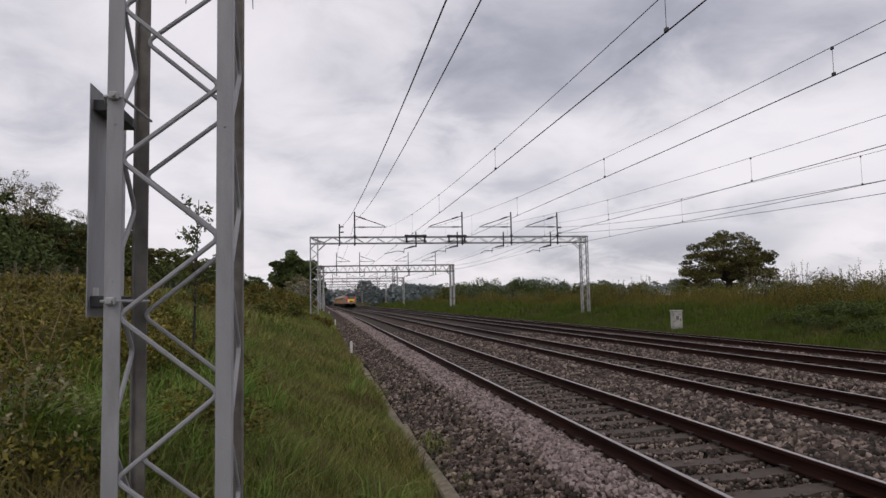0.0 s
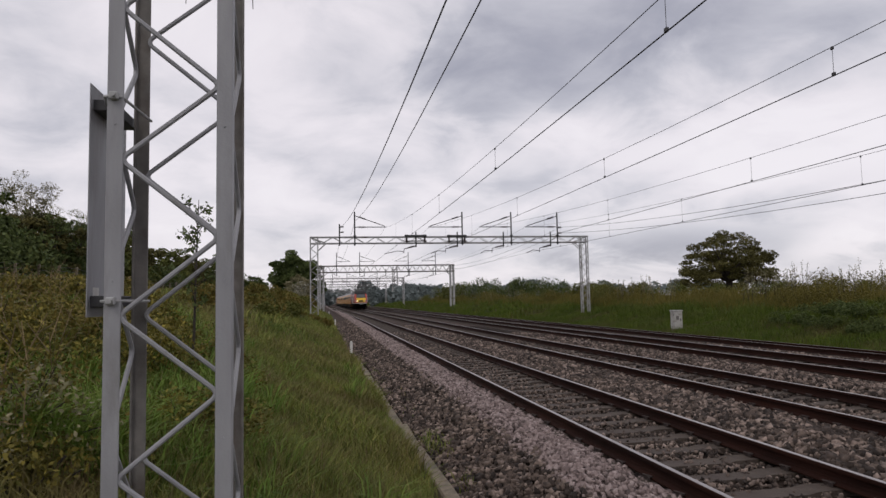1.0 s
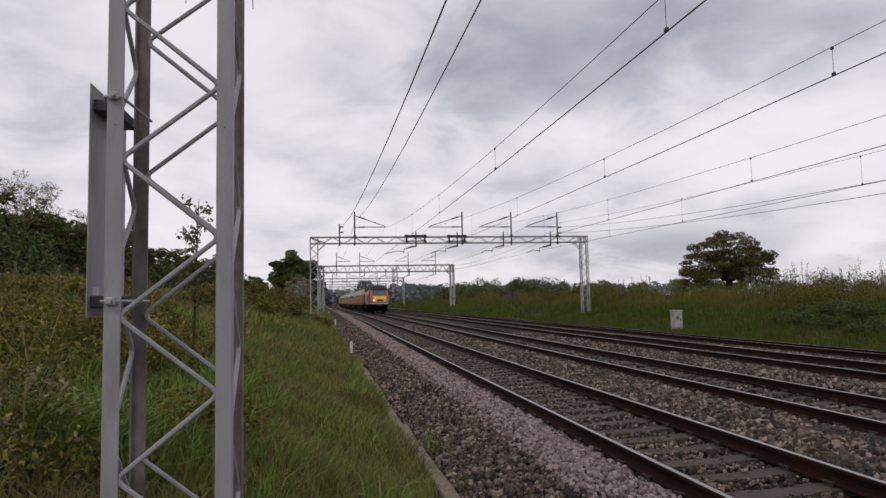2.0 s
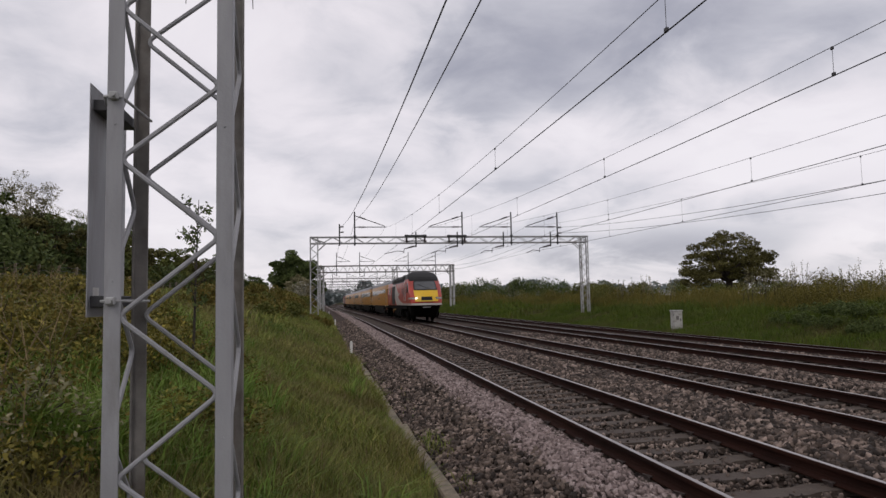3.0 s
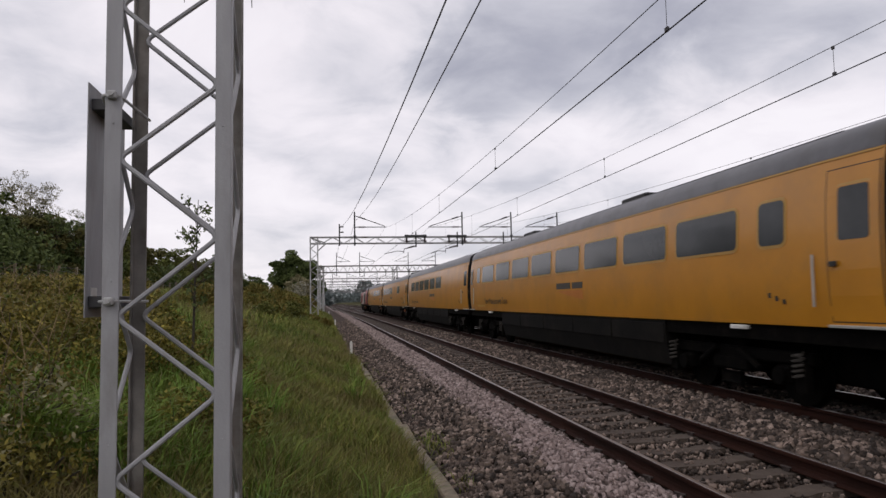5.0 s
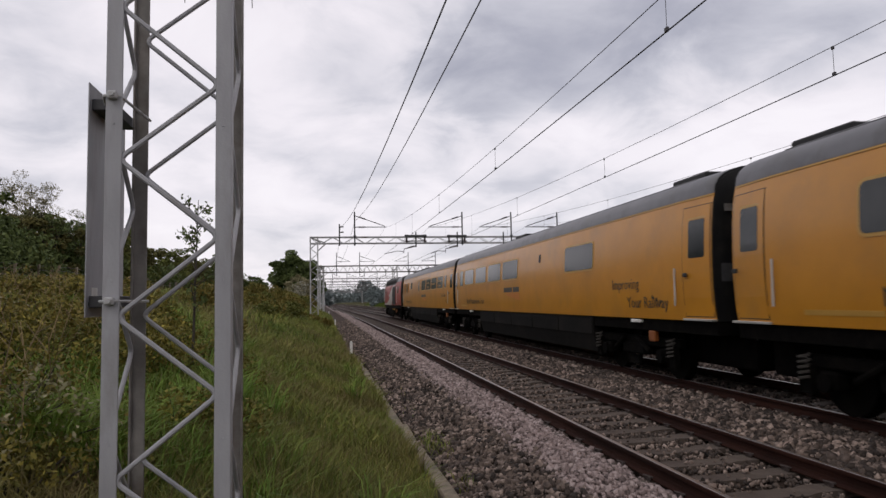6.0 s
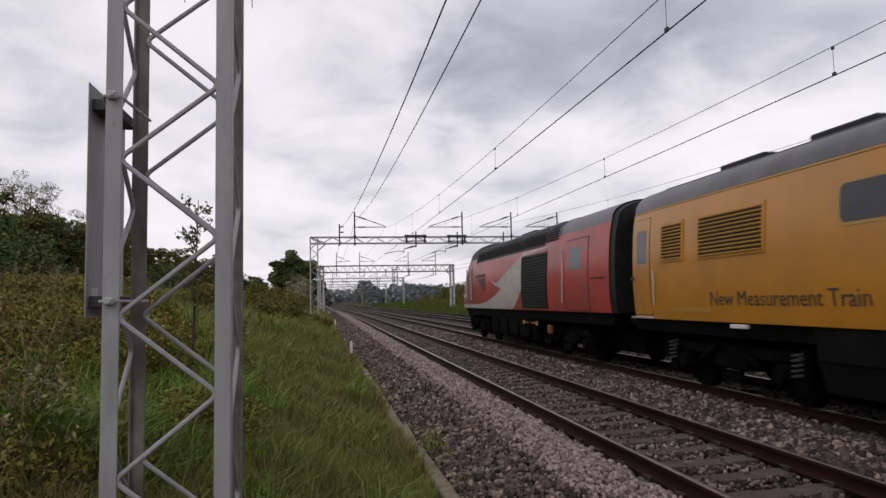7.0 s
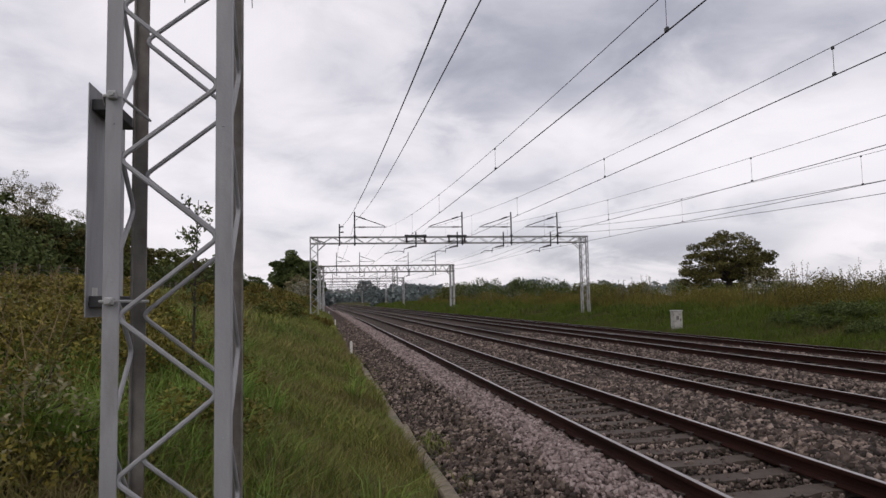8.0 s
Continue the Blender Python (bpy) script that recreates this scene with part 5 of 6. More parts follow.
            part("emblem", strip(ys3, lambda q: 2.43 + lo1 * w(q), lambda q: 2.43 + lo0 * w(q) + 0.001, 0.006, sd), M_FADED, root)
    part("skirt", profile_sweep([(-1.27, 1.2), (1.27, 1.2), (1.2, 0.34), (-1.2, 0.34)], 6.2, 11.8), M_UNDER, root, "grimy fuel tank and boxes, coloured near black for underfloor shade")
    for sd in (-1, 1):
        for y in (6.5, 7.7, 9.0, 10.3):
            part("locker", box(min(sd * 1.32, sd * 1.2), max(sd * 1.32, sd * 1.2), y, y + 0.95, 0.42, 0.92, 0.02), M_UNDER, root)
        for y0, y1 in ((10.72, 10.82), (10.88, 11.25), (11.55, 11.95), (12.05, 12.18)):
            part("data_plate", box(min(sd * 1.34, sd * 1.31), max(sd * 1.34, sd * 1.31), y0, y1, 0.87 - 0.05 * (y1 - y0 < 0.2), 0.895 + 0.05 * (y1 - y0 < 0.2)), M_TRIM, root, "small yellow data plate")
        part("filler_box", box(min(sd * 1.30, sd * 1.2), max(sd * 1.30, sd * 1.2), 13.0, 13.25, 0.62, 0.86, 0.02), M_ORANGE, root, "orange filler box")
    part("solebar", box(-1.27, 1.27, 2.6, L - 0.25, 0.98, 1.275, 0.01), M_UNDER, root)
    # same added light-blocking box under the power car
    part("light_block_sill", box(-0.62, 0.62, 2.0, L - 0.1, 0.34, 0.99, 0.03), M_UNDER, root)
    bogie(root, 4.0, 2.6, M_UNDER)
    bogie(root, 14.3, 2.6, M_UNDER)
    part("end_panel", tube([(y, [(x * k, 1.2 + (z - 1.2) * k) for x, z in out]) for y, k in ((L - 0.22, 0.985), (L + 0.02, 0.975))]), M_BLACK, root, "black end of the power car")
    part("gangway", box(-0.9, 0.9, L - 0.24, L + 0.36, 1.0, 3.4, 0.05), M_BLACK, root, "black corridor connection")
    TAPER[0] = None
    return root


C1 = wins([(a - 0.4, b - 0.4) for a, b in ((2.24, 2.80), (3.26, 5.0), (5.36, 7.16), (7.52, 9.34), (9.7, 11.54))], 2.50, 2.90) + wins([(a - 0.4, b - 0.4) for a, b in ((11.9, 13.74), (14.11, 16.06), (16.37, 18.35), (18.67, 20.73))], 2.36, 2.92)
C2 = wins([(1.7, 2.25), (2.8, 4.6), (5.0, 6.8), (7.15, 9.0), (9.36, 11.1), (11.5, 13.3), (13.65, 15.5), (15.9, 17.7), (18.1, 19.9)]) + wins([(20.35, 20.9)])
C3 = wins([(6.9, 8.7), (9.1, 10.9), (11.4, 13.2), (13.62, 15.53), (15.86, 17.67), (18.03, 19.85)]) + [(13.3, 13.45, 2.68, 2.92, "hole")]
C4 = wins([(4.98, 6.87), (11.37, 13.25), (13.58, 15.43), (15.84, 17.65), (18.1, 19.86)]) + [(8.95, 9.12, 2.68, 2.92, "hole"), (20.32, 20.98, 2.27, 2.95, "pale")]
C5 = wins([(1.68, 2.26), (2.77, 4.56), (4.95, 6.82), (7.12, 8.94), (9.36, 11.06)]) + [(12.08, 12.57, 2.25, 2.95, "pale"), (15.9, 16.66, 2.48, 2.96, "glass"), (18.15, 19.88, 2.26, 2.96, "grille"), (20.41, 21.15, 2.28, 2.96, "grille"), (9.1, 9.25, 2.67, 2.9, "hole")]
NMT = ("New Measurement Train", 19.6, 1.46, 0.33, M_INK)
TRAIN = [
    (power_car(True, M_RED), 177.6, False),
    (coach("yellow railway coach with a row of shallow windows", C1, [("Digital Railway", 2.75, 1.93, 0.17, M_INK)], 1, (6.5, 10.2)), 0, False),
    (coach("yellow railway coach with a full row of windows", C2, [NMT], 2, (7.0, 15.0)), 0, False),
    (coach("yellow railway coach with windows towards its rear", C3, [NMT], 3, (20.6,)), 0, False),
    (coach("yellow railway coach with few windows and long blank panels", C4, [("Improving", 3.9, 1.78, 0.32, M_INK), ("Your Railway", 3.2, 1.40, 0.32, M_INK), NMT], 4, (1.1, 12.5), 11.2), 0, False),
    (coach("yellow railway coach with intake grilles at its rear", C5, [("Digital Railway", 3.42, 1.82, 0.27, M_INK), NMT, ("This train's not", 8.85, 2.65, 0.2, M_TRIM), ("on a journey", 8.6, 2.40, 0.2, M_TRIM), ("it's on a mission", 6.7, 2.55, 0.19, M_TRIM), ("24/7 to keep the", 4.5, 2.65, 0.18, M_TRIM), ("railway safe", 4.3, 2.40, 0.18, M_TRIM)], 5, (12.6, 14.5, 16.7, 18.95)), 0, False),
    (power_car(False, M_RED_SHADE_SOOT), 0, True),
]
PC1 = 196.12
STARTS = [PC1 - 18.15] + [PC1 + 23 * k for k in range(5)] + [PC1 + 115 + 18.15]
T2 = TRACKS[1][0]


# ---- plants ----
def quads_cloud(rng, centres, radii, per, size, flat=0.0, squash=(1, 1, 1)):
    """Leaf-like quads scattered in shells round the centres: corners as an array."""
    c = np.repeat(np.asarray(centres, float), per, axis=0)
    r = np.repeat(np.asarray(radii, float), per)
    n = len(c)
    d = rng.normal(size=(n, 3))
    d /= np.linalg.norm(d, axis=1, keepdims=True)
    pos = c + d * np.asarray(squash) * (r * rng.uniform(0.35, 1.0, n) ** 0.6)[:, None]
    a = rng.normal(size=(n, 3))
    a[:, 2] *= 1 - flat
    a /= np.linalg.norm(a, axis=1, keepdims=True)
    b = np.cross(a, rng.normal(size=(n, 3)))
    b /= np.linalg.norm(b, axis=1, keepdims=True) + 1e-9
    s = size * rng.uniform(0.55, 1.35, n)[:, None]
    return np.stack([pos - a * s, pos + b * s * 0.5, pos + a * s, pos - b * s * 0.5], 1)


def blades(rng, x, y, z, h, w, lean):
    """Bent grass blades: three triangles each."""
    n = len(x)
    ang = rng.uniform(0, math.tau, n)
    side = np.stack([np.cos(ang), np.sin(ang), np.zeros(n)], 1) * (w / 2)[:, None]
    la = rng.uniform(0, math.tau, n)
    ln = np.stack([np.cos(la), np.sin(la), np.zeros(n)], 1) * (h * lean * rng.uniform(0.2, 1.0, n))[:, None]
    base = np.stack([x, y, z], 1)
    up = np.zeros((n, 3))
    up[:, 2] = h
    mid = base + up * 0.55 + ln * 0.3
    tip = base + up * (1 - 0.25 * lean) + ln
    v = np.stack([base - side, base + side, mid + side * 0.8, mid - side * 0.8, tip], 1).reshape(-1, 3)
    i = np.arange(n)[:, None] * 5
    f = np.concatenate([i + [0, 1, 2], i + [0, 2, 3], i + [3, 2, 4]], 1).reshape(-1, 3)
    return v, f


def scatter(rng, x0, x1, y0, y1, density):
    n = int((x1 - x0) * (y1 - y0) * density)
    return rng.uniform(x0, x1, n), rng.uniform(y0, y1, n)


def grass_field(name, spans, mat, label, seed, cluster=0.0, lift=0.0):
    rng = np.random.default_rng(seed)
    vs, fs, base = [], [], 0
    for x0, x1, y0, y1, dens, h0, h1, w, lean in spans:
        x, y = scatter(rng, x0, x1, y0, y1, dens)
        if cluster:
            m = np.sin(x * 1.7 + 0.8 * np.sin(y * 0.9)) + np.sin(y * 1.3 - x * 0.6) + 0.6 * np.sin(x * 4.1 + y * 3.3) > cluster * rng.uniform(-0.6, 1.6, len(x))
            x, y = x[m], y[m]
        patch_h = 0.75 + 0.35 * np.sin(x * 1.1 + 1.3 * np.sin(y * 0.7)) * np.sin(y * 0.9 + x * 0.4)
        h = rng.uniform(h0, h1, len(x)) * patch_h
        v, f = blades(rng, x, y, ground_z(x, y) - 0.02 + lift, h, w * rng.uniform(0.6, 1.3, len(x)), lean)
        vs.append(v)
        fs.append(f + base)
        base += len(v)
    me = indexed_mesh(name, np.concatenate(vs), np.concatenate(fs), mat)
    return tagged(new(name, me), label, "grass", kind="stuff")


# the bank at the mast: lush grass by the edging, rank scrub higher up
grass_field("bank_grass", [
    (-1.6, 1.16, 1.4, 8, 1500, 0.22, 0.50, 0.010, 0.8), (-1.6, 1.18, 8, 18, 900, 0.25, 0.55, 0.014, 0.8), (-1.8, 1.05, 18, 25, 330, 0.3, 0.55, 0.02, 0.8), (-1.8, 0.78, 25, 40, 330, 0.3, 0.55, 0.022, 0.8),
    (-2.0, 0.72, 40, 110, 80, 0.35, 0.6, 0.045, 0.7), (-5.0, -1.6, 2.0, 9, 420, 0.28, 0.6, 0.013, 0.9), (-6.0, -1.6, 9, 24, 160, 0.3, 0.6, 0.02, 0.9), (-9.0, -1.8, 24, 70, 40, 0.35, 0.7, 0.05, 0.8),
    (-24, -6, 9, 60, 14, 0.3, 0.6, 0.05, 0.8), (-30, -1.5, 60, 170, 7, 0.4, 0.8, 0.16, 0.8), (-8, 1.16, -9, 1.4, 260, 0.25, 0.5, 0.014, 0.9), (-8, -1.6, -1, 2.0, 300, 0.28, 0.55, 0.014, 0.9)], M_GRASS, "long lush green grass on the railway bank", 11)
grass_field("dry_grass", [
    (-1.4, 1.1, 1.6, 10, 260, 0.3, 0.6, 0.004, 0.6), (-1.4, 1.1, 10, 30, 60, 0.35, 0.65, 0.01, 0.6), (-8, -1.6, 5.5, 12, 55, 0.25, 0.6, 0.006, 0.6), (-10, -1.8, 12, 26, 45, 0.25, 0.5, 0.012, 0.5), (-14, -3, 26, 60, 18, 0.3, 0.55, 0.03, 0.4)],
    M_DRY, "dry straw-coloured grass stems", 12)
grass_field("verge_grass", [
    (16.75, 19.5, 12, 60, 260, 0.22, 0.5, 0.014, 0.9), (19.5, 24, 10, 60, 190, 0.35, 0.8, 0.017, 0.9), (16.9, 26, 60, 130, 26, 0.4, 0.9, 0.07, 0.7), (17.0, 28, 130, 300, 6, 0.4, 1.0, 0.14, 0.7)],
    M_VERGE, "long green grass on the far verge", 13)
grass_field("verge_dry_grass", [(21.5, 30, 12, 75, 70, 0.7, 1.35, 0.016, 0.4), (20.8, 30, 75, 160, 6, 0.7, 1.2, 0.05, 0.3), (16.5, 17.2, 10, 60, 50, 0.15, 0.35, 0.02, 0.6)], M_GOLD, "golden rank grass along the far bank", 14)
grass_field("ballast_weeds", [(1.42, 1.85, 9.3, 10.9, 230, 0.16, 0.32, 0.014, 1.1), (1.45, 1.7, 7.6, 8.2, 200, 0.12, 0.22, 0.012, 1.1), (1.45, 1.8, 12.5, 22, 18, 0.12, 0.25, 0.014, 1.0)], M_GRASS, "weeds growing through the ballast edge", 15, 0.0, 0.26)


def bush(x, y, r, h, mat, label, seed, leaves=1400, size=0.05, stems=10, name="bush", blossom=0):
    rng = np.random.default_rng(seed)
    z = float(ground_z(x, y))
    root = tagged(new(name), label, "bush")
    root.location = (x, y, z)
    k = 16
    ang, rad = rng.uniform(0, math.tau, k), r * rng.uniform(0.0, 0.85, k)
    cz = h * rng.uniform(0.3, 0.88, k) * (1 - 0.35 * (rad / r))
    cen = np.stack([rad * np.cos(ang), rad * np.sin(ang), cz], 1)
    bm = bmesh.new()
    for c in cen[:stems]:
        b = Vector((c[0] * 0.15, c[1] * 0.15, -0.05))
        add_rod(bm, b, Vector(c) * 1.12, 0.012 * max(1, h / 1.5), 4, 0.004)
    part("stem", bm, M_BARK, root)
    child("foliage", tri_mesh("foliage", quads_cloud(rng, cen, rng.uniform(0.35, 0.62, k) * min(r, h) * 0.8, leaves // k, size), 4, mat), root)
    if blossom:
        child("blossom", tri_mesh("blossom", quads_cloud(rng, cen * [1.05, 1.05, 1.08], np.full(k, 0.5 * min(r, h) * 0.8), blossom // k, size * 0.9), 4, M_BLOSSOM), root, "white hawthorn blossom")
    return root


def tree(x, y, h, r, mat, label, seed, leaves=3600, size=0.16, trunk=0.25, bare=0.0, flat=0.8, name="tree", low=0.3, clusters=46):
    rng = np.random.default_rng(seed)
    z = float(ground_z(x, y))
    root = tagged(new(name), label, "tree")
    root.location = (x, y, z)
    bm = bmesh.new()
    fork = Vector((rng.normal(0, 0.04) * h, rng.normal(0, 0.04) * h, h * (low + 0.12)))
    add_rod(bm, (0, 0, -0.2), fork, trunk, 9, trunk * 0.7)
    cen = []
    limbs = 9
    for k in range(limbs):
        a = k / limbs * math.tau + rng.uniform(-0.3, 0.3)
        el = rng.uniform(0.15, 1.0)
        e = fork + Vector((math.cos(a) * r * 0.62 * (1.1 - 0.5 * el), math.sin(a) * r * 0.62 * (1.1 - 0.5 * el), (h - fork.z) * (0.18 + 0.62 * el)))
        add_rod(bm, fork - Vector((0, 0, rng.uniform(0, 0.1) * h)), e, trunk * 0.42, 6, trunk * 0.16)
        for q in range(3):
            t = e + Vector(rng.normal(0, 0.22 * r, 3))
            add_rod(bm, e, t, trunk * 0.15, 5, trunk * 0.04)
            cen.append(t)
        cen.append(e)
    part("trunk", bm, M_BARK, root, "dark bark trunk and limbs")
    d = rng.normal(size=(clusters, 3))
    d /= np.linalg.norm(d, axis=1, keepdims=True)
    wob = 1 + 0.22 * np.sin(3 * np.arctan2(d[:, 1], d[:, 0]) + seed) + rng.normal(0, 0.10, clusters)
    mid = h * (low + (1 - low) * 0.5)
    sh = d * np.stack([r * wob, r * wob, (h - mid) * flat * wob], 1) * rng.uniform(0.55, 0.98, clusters)[:, None] + [0, 0, mid]
    cen = np.concatenate([np.array([tuple(c) for c in cen]), sh])
    cen[:, 2] = np.clip(cen[:, 2], h * low * 0.8, h)
    keep = rng.uniform(size=len(cen)) > bare
    cen = cen[keep]
    rad = rng.uniform(0.14, 0.27, len(cen)) * r
    child("crown", tri_mesh("crown", quads_cloud(rng, cen, rad, max(4, leaves // len(cen)), size, 0.3, (1, 1, 0.62)), 4, mat), root)
    return root


# scrub on the near bank: brambles and dead stems
def tussocks():
    """Arching clumps of long grass round the mast's foot and along the bank."""
    rng = np.random.default_rng(77)
    vs, fs, base = [], [], 0
    for k in range(178):
        y = 4.6 + 14 * rng.uniform() ** 1.5
        x = rng.uniform(-0.46 * y, -0.1 * y if k % 6 else 0.9)
        if k >= 150:
            x, y = rng.uniform(-2.15, -1.35), rng.uniform(4.5, 5.7)
        n = 46
        px, py = x + rng.normal(0, 0.07, n), y + rng.normal(0, 0.07, n)
        vv, ff = blades(rng, px, py, ground_z(px, py) - 0.02, rng.uniform(0.4, 0.75, n), rng.uniform(0.006, 0.012, n) * (1 + y / 20), 1.25)
        vs.append(vv)
        fs.append(ff + base)
        base += len(vv)
    tagged(new("grass_tussocks", indexed_mesh("grass_tussocks", np.concatenate(vs), np.concatenate(fs), M_TUSSOCK)), "arching tussocks of long bright grass", "grass", kind="stuff")


tussocks()
R = random.Random(21)
for k in range(34):
    y = 5.5 + 22 * (k / 34) ** 1.2 + R.uniform(-1, 1)
    x = R.uniform(-0.62, -0.22) * y - 0.6
    x = max(-11.0, min(-2.2, x))
    bush(x, y, R.uniform(0.6, 1.1), R.uniform(0.4, 0.8) * (1 if y < 11 else 0.72), M_SCRUB if k % 4 else M_LEAF_PALE, "tangled brown-green bramble scrub on the bank", 100 + k, 1900, 0.015 + 0.0012 * y, 12)
for k in range(40):
    y = 6.2 + 11 * (k / 40) ** 1.1 + R.uniform(-0.4, 0.4)
    x = R.uniform(-0.47, -0.2 if k % 3 else -0.12) * y
    bush(x, y, R.uniform(0.45, 0.85), R.uniform(0.35, 0.75), M_BRAMBLE if k % 3 else M_SCRUB, "leafy yellow-green bramble growing among dead stems", 700 + k, 1500, 0.018 + 0.0012 * y, 14)
for k, (x, y) in enumerate(((-1.75, 4.25), (-1.45, 4.7), (-2.0, 4.9))):
    bush(x, y, 0.4, 0.36, M_BRAMBLE, "low leafy bramble at the foot of the bank", 760 + k, 900, 0.022, 12)
for k, (x, y, h) in enumerate(((-1.7, 46.5, 0.6), (-1.0, 47.5, 0.75), (-0.3, 48.2, 0.95), (-2.2, 48.5, 0.6), (-0.9, 52, 0.8))):
    bush(x, y, 0.8, h * 0.6, M_SCRUB, "tangled brown-green bramble scrub on the bank", 780 + k, 1500, 0.06, 8)
for k in range(22):
    y = R.uniform(28, 80)
    x = R.uniform(-15, -2.5)
    bush(x, y, R.uniform(1.0, 1.8), R.uniform(0.35, 0.6), M_SCRUB, "tangled brown-green bramble scrub on the bank", 150 + k, 1100, 0.08, 6)


def dead_stems():
    rng = random.Random(8)
    root = tagged(new("dead_stems"), "thin bare brown stems standing in the scrub", "stems", kind="stuff")
    bm = bmesh.new()
    for k in range(230):
        y = 4.2 + 16 * rng.random() ** 1.3
        x = -rng.uniform(0.3, 0.62) * y - 0.2
        z = float(ground_z(x, y))
        h = rng.uniform(0.3, 0.9)
        q = Vector((x, y, z - 0.05))
        e = q + Vector((rng.uniform(-0.3, 0.3), rng.uniform(-0.3, 0.3), h))
        add_rod(bm, q, e, 0.007, 4, 0.003)
        for j in range(3):
            f = q.lerp(e, rng.uniform(0.4, 0.95))
            add_rod(bm, f, f + Vector((rng.uniform(-0.25, 0.25), rng.uniform(-0.25, 0.25), rng.uniform(0.05, 0.3))), 0.004, 3, 0.002)
    part("stem_tangle", bm, M_DRY, root)


dead_stems()


def sapling(x, y, top, seed):
    rng = random.Random(seed)
    z = float(ground_z(x, y))
    root = tagged(new("sapling"), "slim young sapling with sparse new leaves", "sapling")
    root.location = (x, y, z)
    h = top - z
    bm = bmesh.new()
    add_rod(bm, (0, 0, -0.05), (0.03, 0, h * 0.55), 0.02, 6, 0.013)
    add_rod(bm, (0.03, 0, h * 0.55), (0.06, 0, h), 0.013, 6, 0.004)
    ends = []
    for k in range(16):
        u = rng.uniform(0.35, 0.98)
        b = Vector((0.05 * u, 0, h * u))
        a = rng.uniform(0, math.tau)
        e = b + Vector((math.cos(a) * 0.40 * (1.25 - u), math.sin(a) * 0.40 * (1.25 - u), rng.uniform(0.12, 0.34)))
        add_rod(bm, b, e, 0.007, 4, 0.003)
        ends += [b.lerp(e, t) for t in (0.4, 0.6, 0.8, 1.0)]
    part("trunk", bm, M_BARK, root)
    g = np.random.default_rng(seed)
    child("leaves", tri_mesh("leaves", quads_cloud(g, [tuple(e) for e in ends], np.full(len(ends), 0.08), 9, 0.03), 4, M_LEAF_DARK), root)


sapling(-1.66, 9.0, 2.98, 3)

# the wood and hedge along the top of the bank
R = random.Random(33)
LEFT = [(-21, 43, 5.9, 3.0), (-24, 48, 6.2, 3.4), (-19.5, 50, 5.0, 2.8), (-22, 57, 6.3, 3.2), (-20.5, 64, 6.0, 3.0), (-19.5, 72, 5.6, 3.0), (-22, 80, 6.5, 3.3), (-19, 88, 5.4, 3.0), (-18.5, 97, 5.2, 3.0), (-20, 106, 5.6, 3.2), (-19, 117, 5.2, 3.2),
        (-18, 130, 5.0, 3.2), (-17, 145, 4.8, 3.2), (-29, 45, 6, 3.6), (-28, 60, 6, 3.8), (-33, 52, 7, 4)]
for k, (x, y, h, r) in enumerate(LEFT):
    tree(x, y, h, r, (M_LEAF_DARK, M_LEAF_HEDGE, M_LEAF_OAK)[k % 3], "dark green deciduous tree along the top of the bank", 300 + k, 7000, 0.15, 0.14, 0.0, 0.95, low=0.12)
tree(-22.6, 54.5, 8.6, 3.0, M_LEAF_PALE, "tall tree just coming into pale sparse leaf", 340, 12000, 0.06, 0.13, 0.05, 0.9, low=0.25)
tree(-20.2, 62, 7.0, 1.6, M_LEAF_PALE, "thin tree just coming into pale sparse leaf", 341, 1100, 0.06, 0.09, 0.05, 0.9, low=0.3)
for k, (x, y) in enumerate(((-17.5, 52), (-17.3, 55.5), (-18.0, 49.5))):
    tree(x, y, 5.0, 1.2, M_LEAF_DARK, "slim pale-stemmed tree at the wood's edge", 350 + k, 900, 0.09, 0.07, 0.1, 0.9, low=0.45)
tree(-5.9, 128, 9.5, 4.2, M_LEAF_DARK, "rounded dark green tree beside the line", 360, 24000, 0.27, 0.25, 0, 0.95, low=0.03, clusters=90)
tree(-4.4, 115, 5.4, 2.4, M_LEAF_PALE, "hawthorn tree with pale blossom beside the line", 361, 5200, 0.18, 0.15, 0, 0.95, low=0.1)
tree(-3.0, 126, 8.8, 3.2, M_LEAF_DARK, "dark green tree beside the line", 364, 7000, 0.22, 0.2, 0, 0.95, low=0.05)
bush(-4.0, 111, 2.3, 4.0, M_LEAF_PALE, "hawthorn bush with cream blossom beside the line", 365, 2400, 0.13, 8, "hawthorn", 900)
tree(-13.0, 132, 4.0, 2.6, M_LEAF_DARK, "dark green tree along the bank", 362, 6000, 0.2, 0.18, 0, 0.95, low=0.1)
tree(-4.5, 155, 7.0, 3.6, M_LEAF_HEDGE, "green tree beside the line", 363, 2600, 0.2, 0.18, 0, 0.95, low=0.1)

R = random.Random(71)
for k in range(34):
    y = 38 + 3.4 * k
    bush(-18.3 + R.uniform(-0.8, 0.8), y, R.uniform(2.0, 2.7), R.uniform(2.6, 3.7), (M_LEAF_DARK, M_LEAF_DARK, M_LEAF_HEDGE)[k % 3], "dense dark hedge bush at the foot of the wood", 800 + k, 3000, 0.15, 8, "hedge")
for k in range(46):
    y = 30 + 2.0 * k + R.uniform(-0.8, 0.8)
    x = R.uniform(-6.5, -1.9)
    h = R.uniform(0.7, 1.1) if y < 50 else R.uniform(1.0, 1.7)
    bush(x, y, R.uniform(0.9, 1.5), h, (M_SCRUB, M_LEAF_HEDGE, M_SCRUB, M_GOLD)[k % 4], "rank olive-brown scrub along the crest of the bank", 850 + k, 2200, 0.05 + 0.0006 * y, 8)

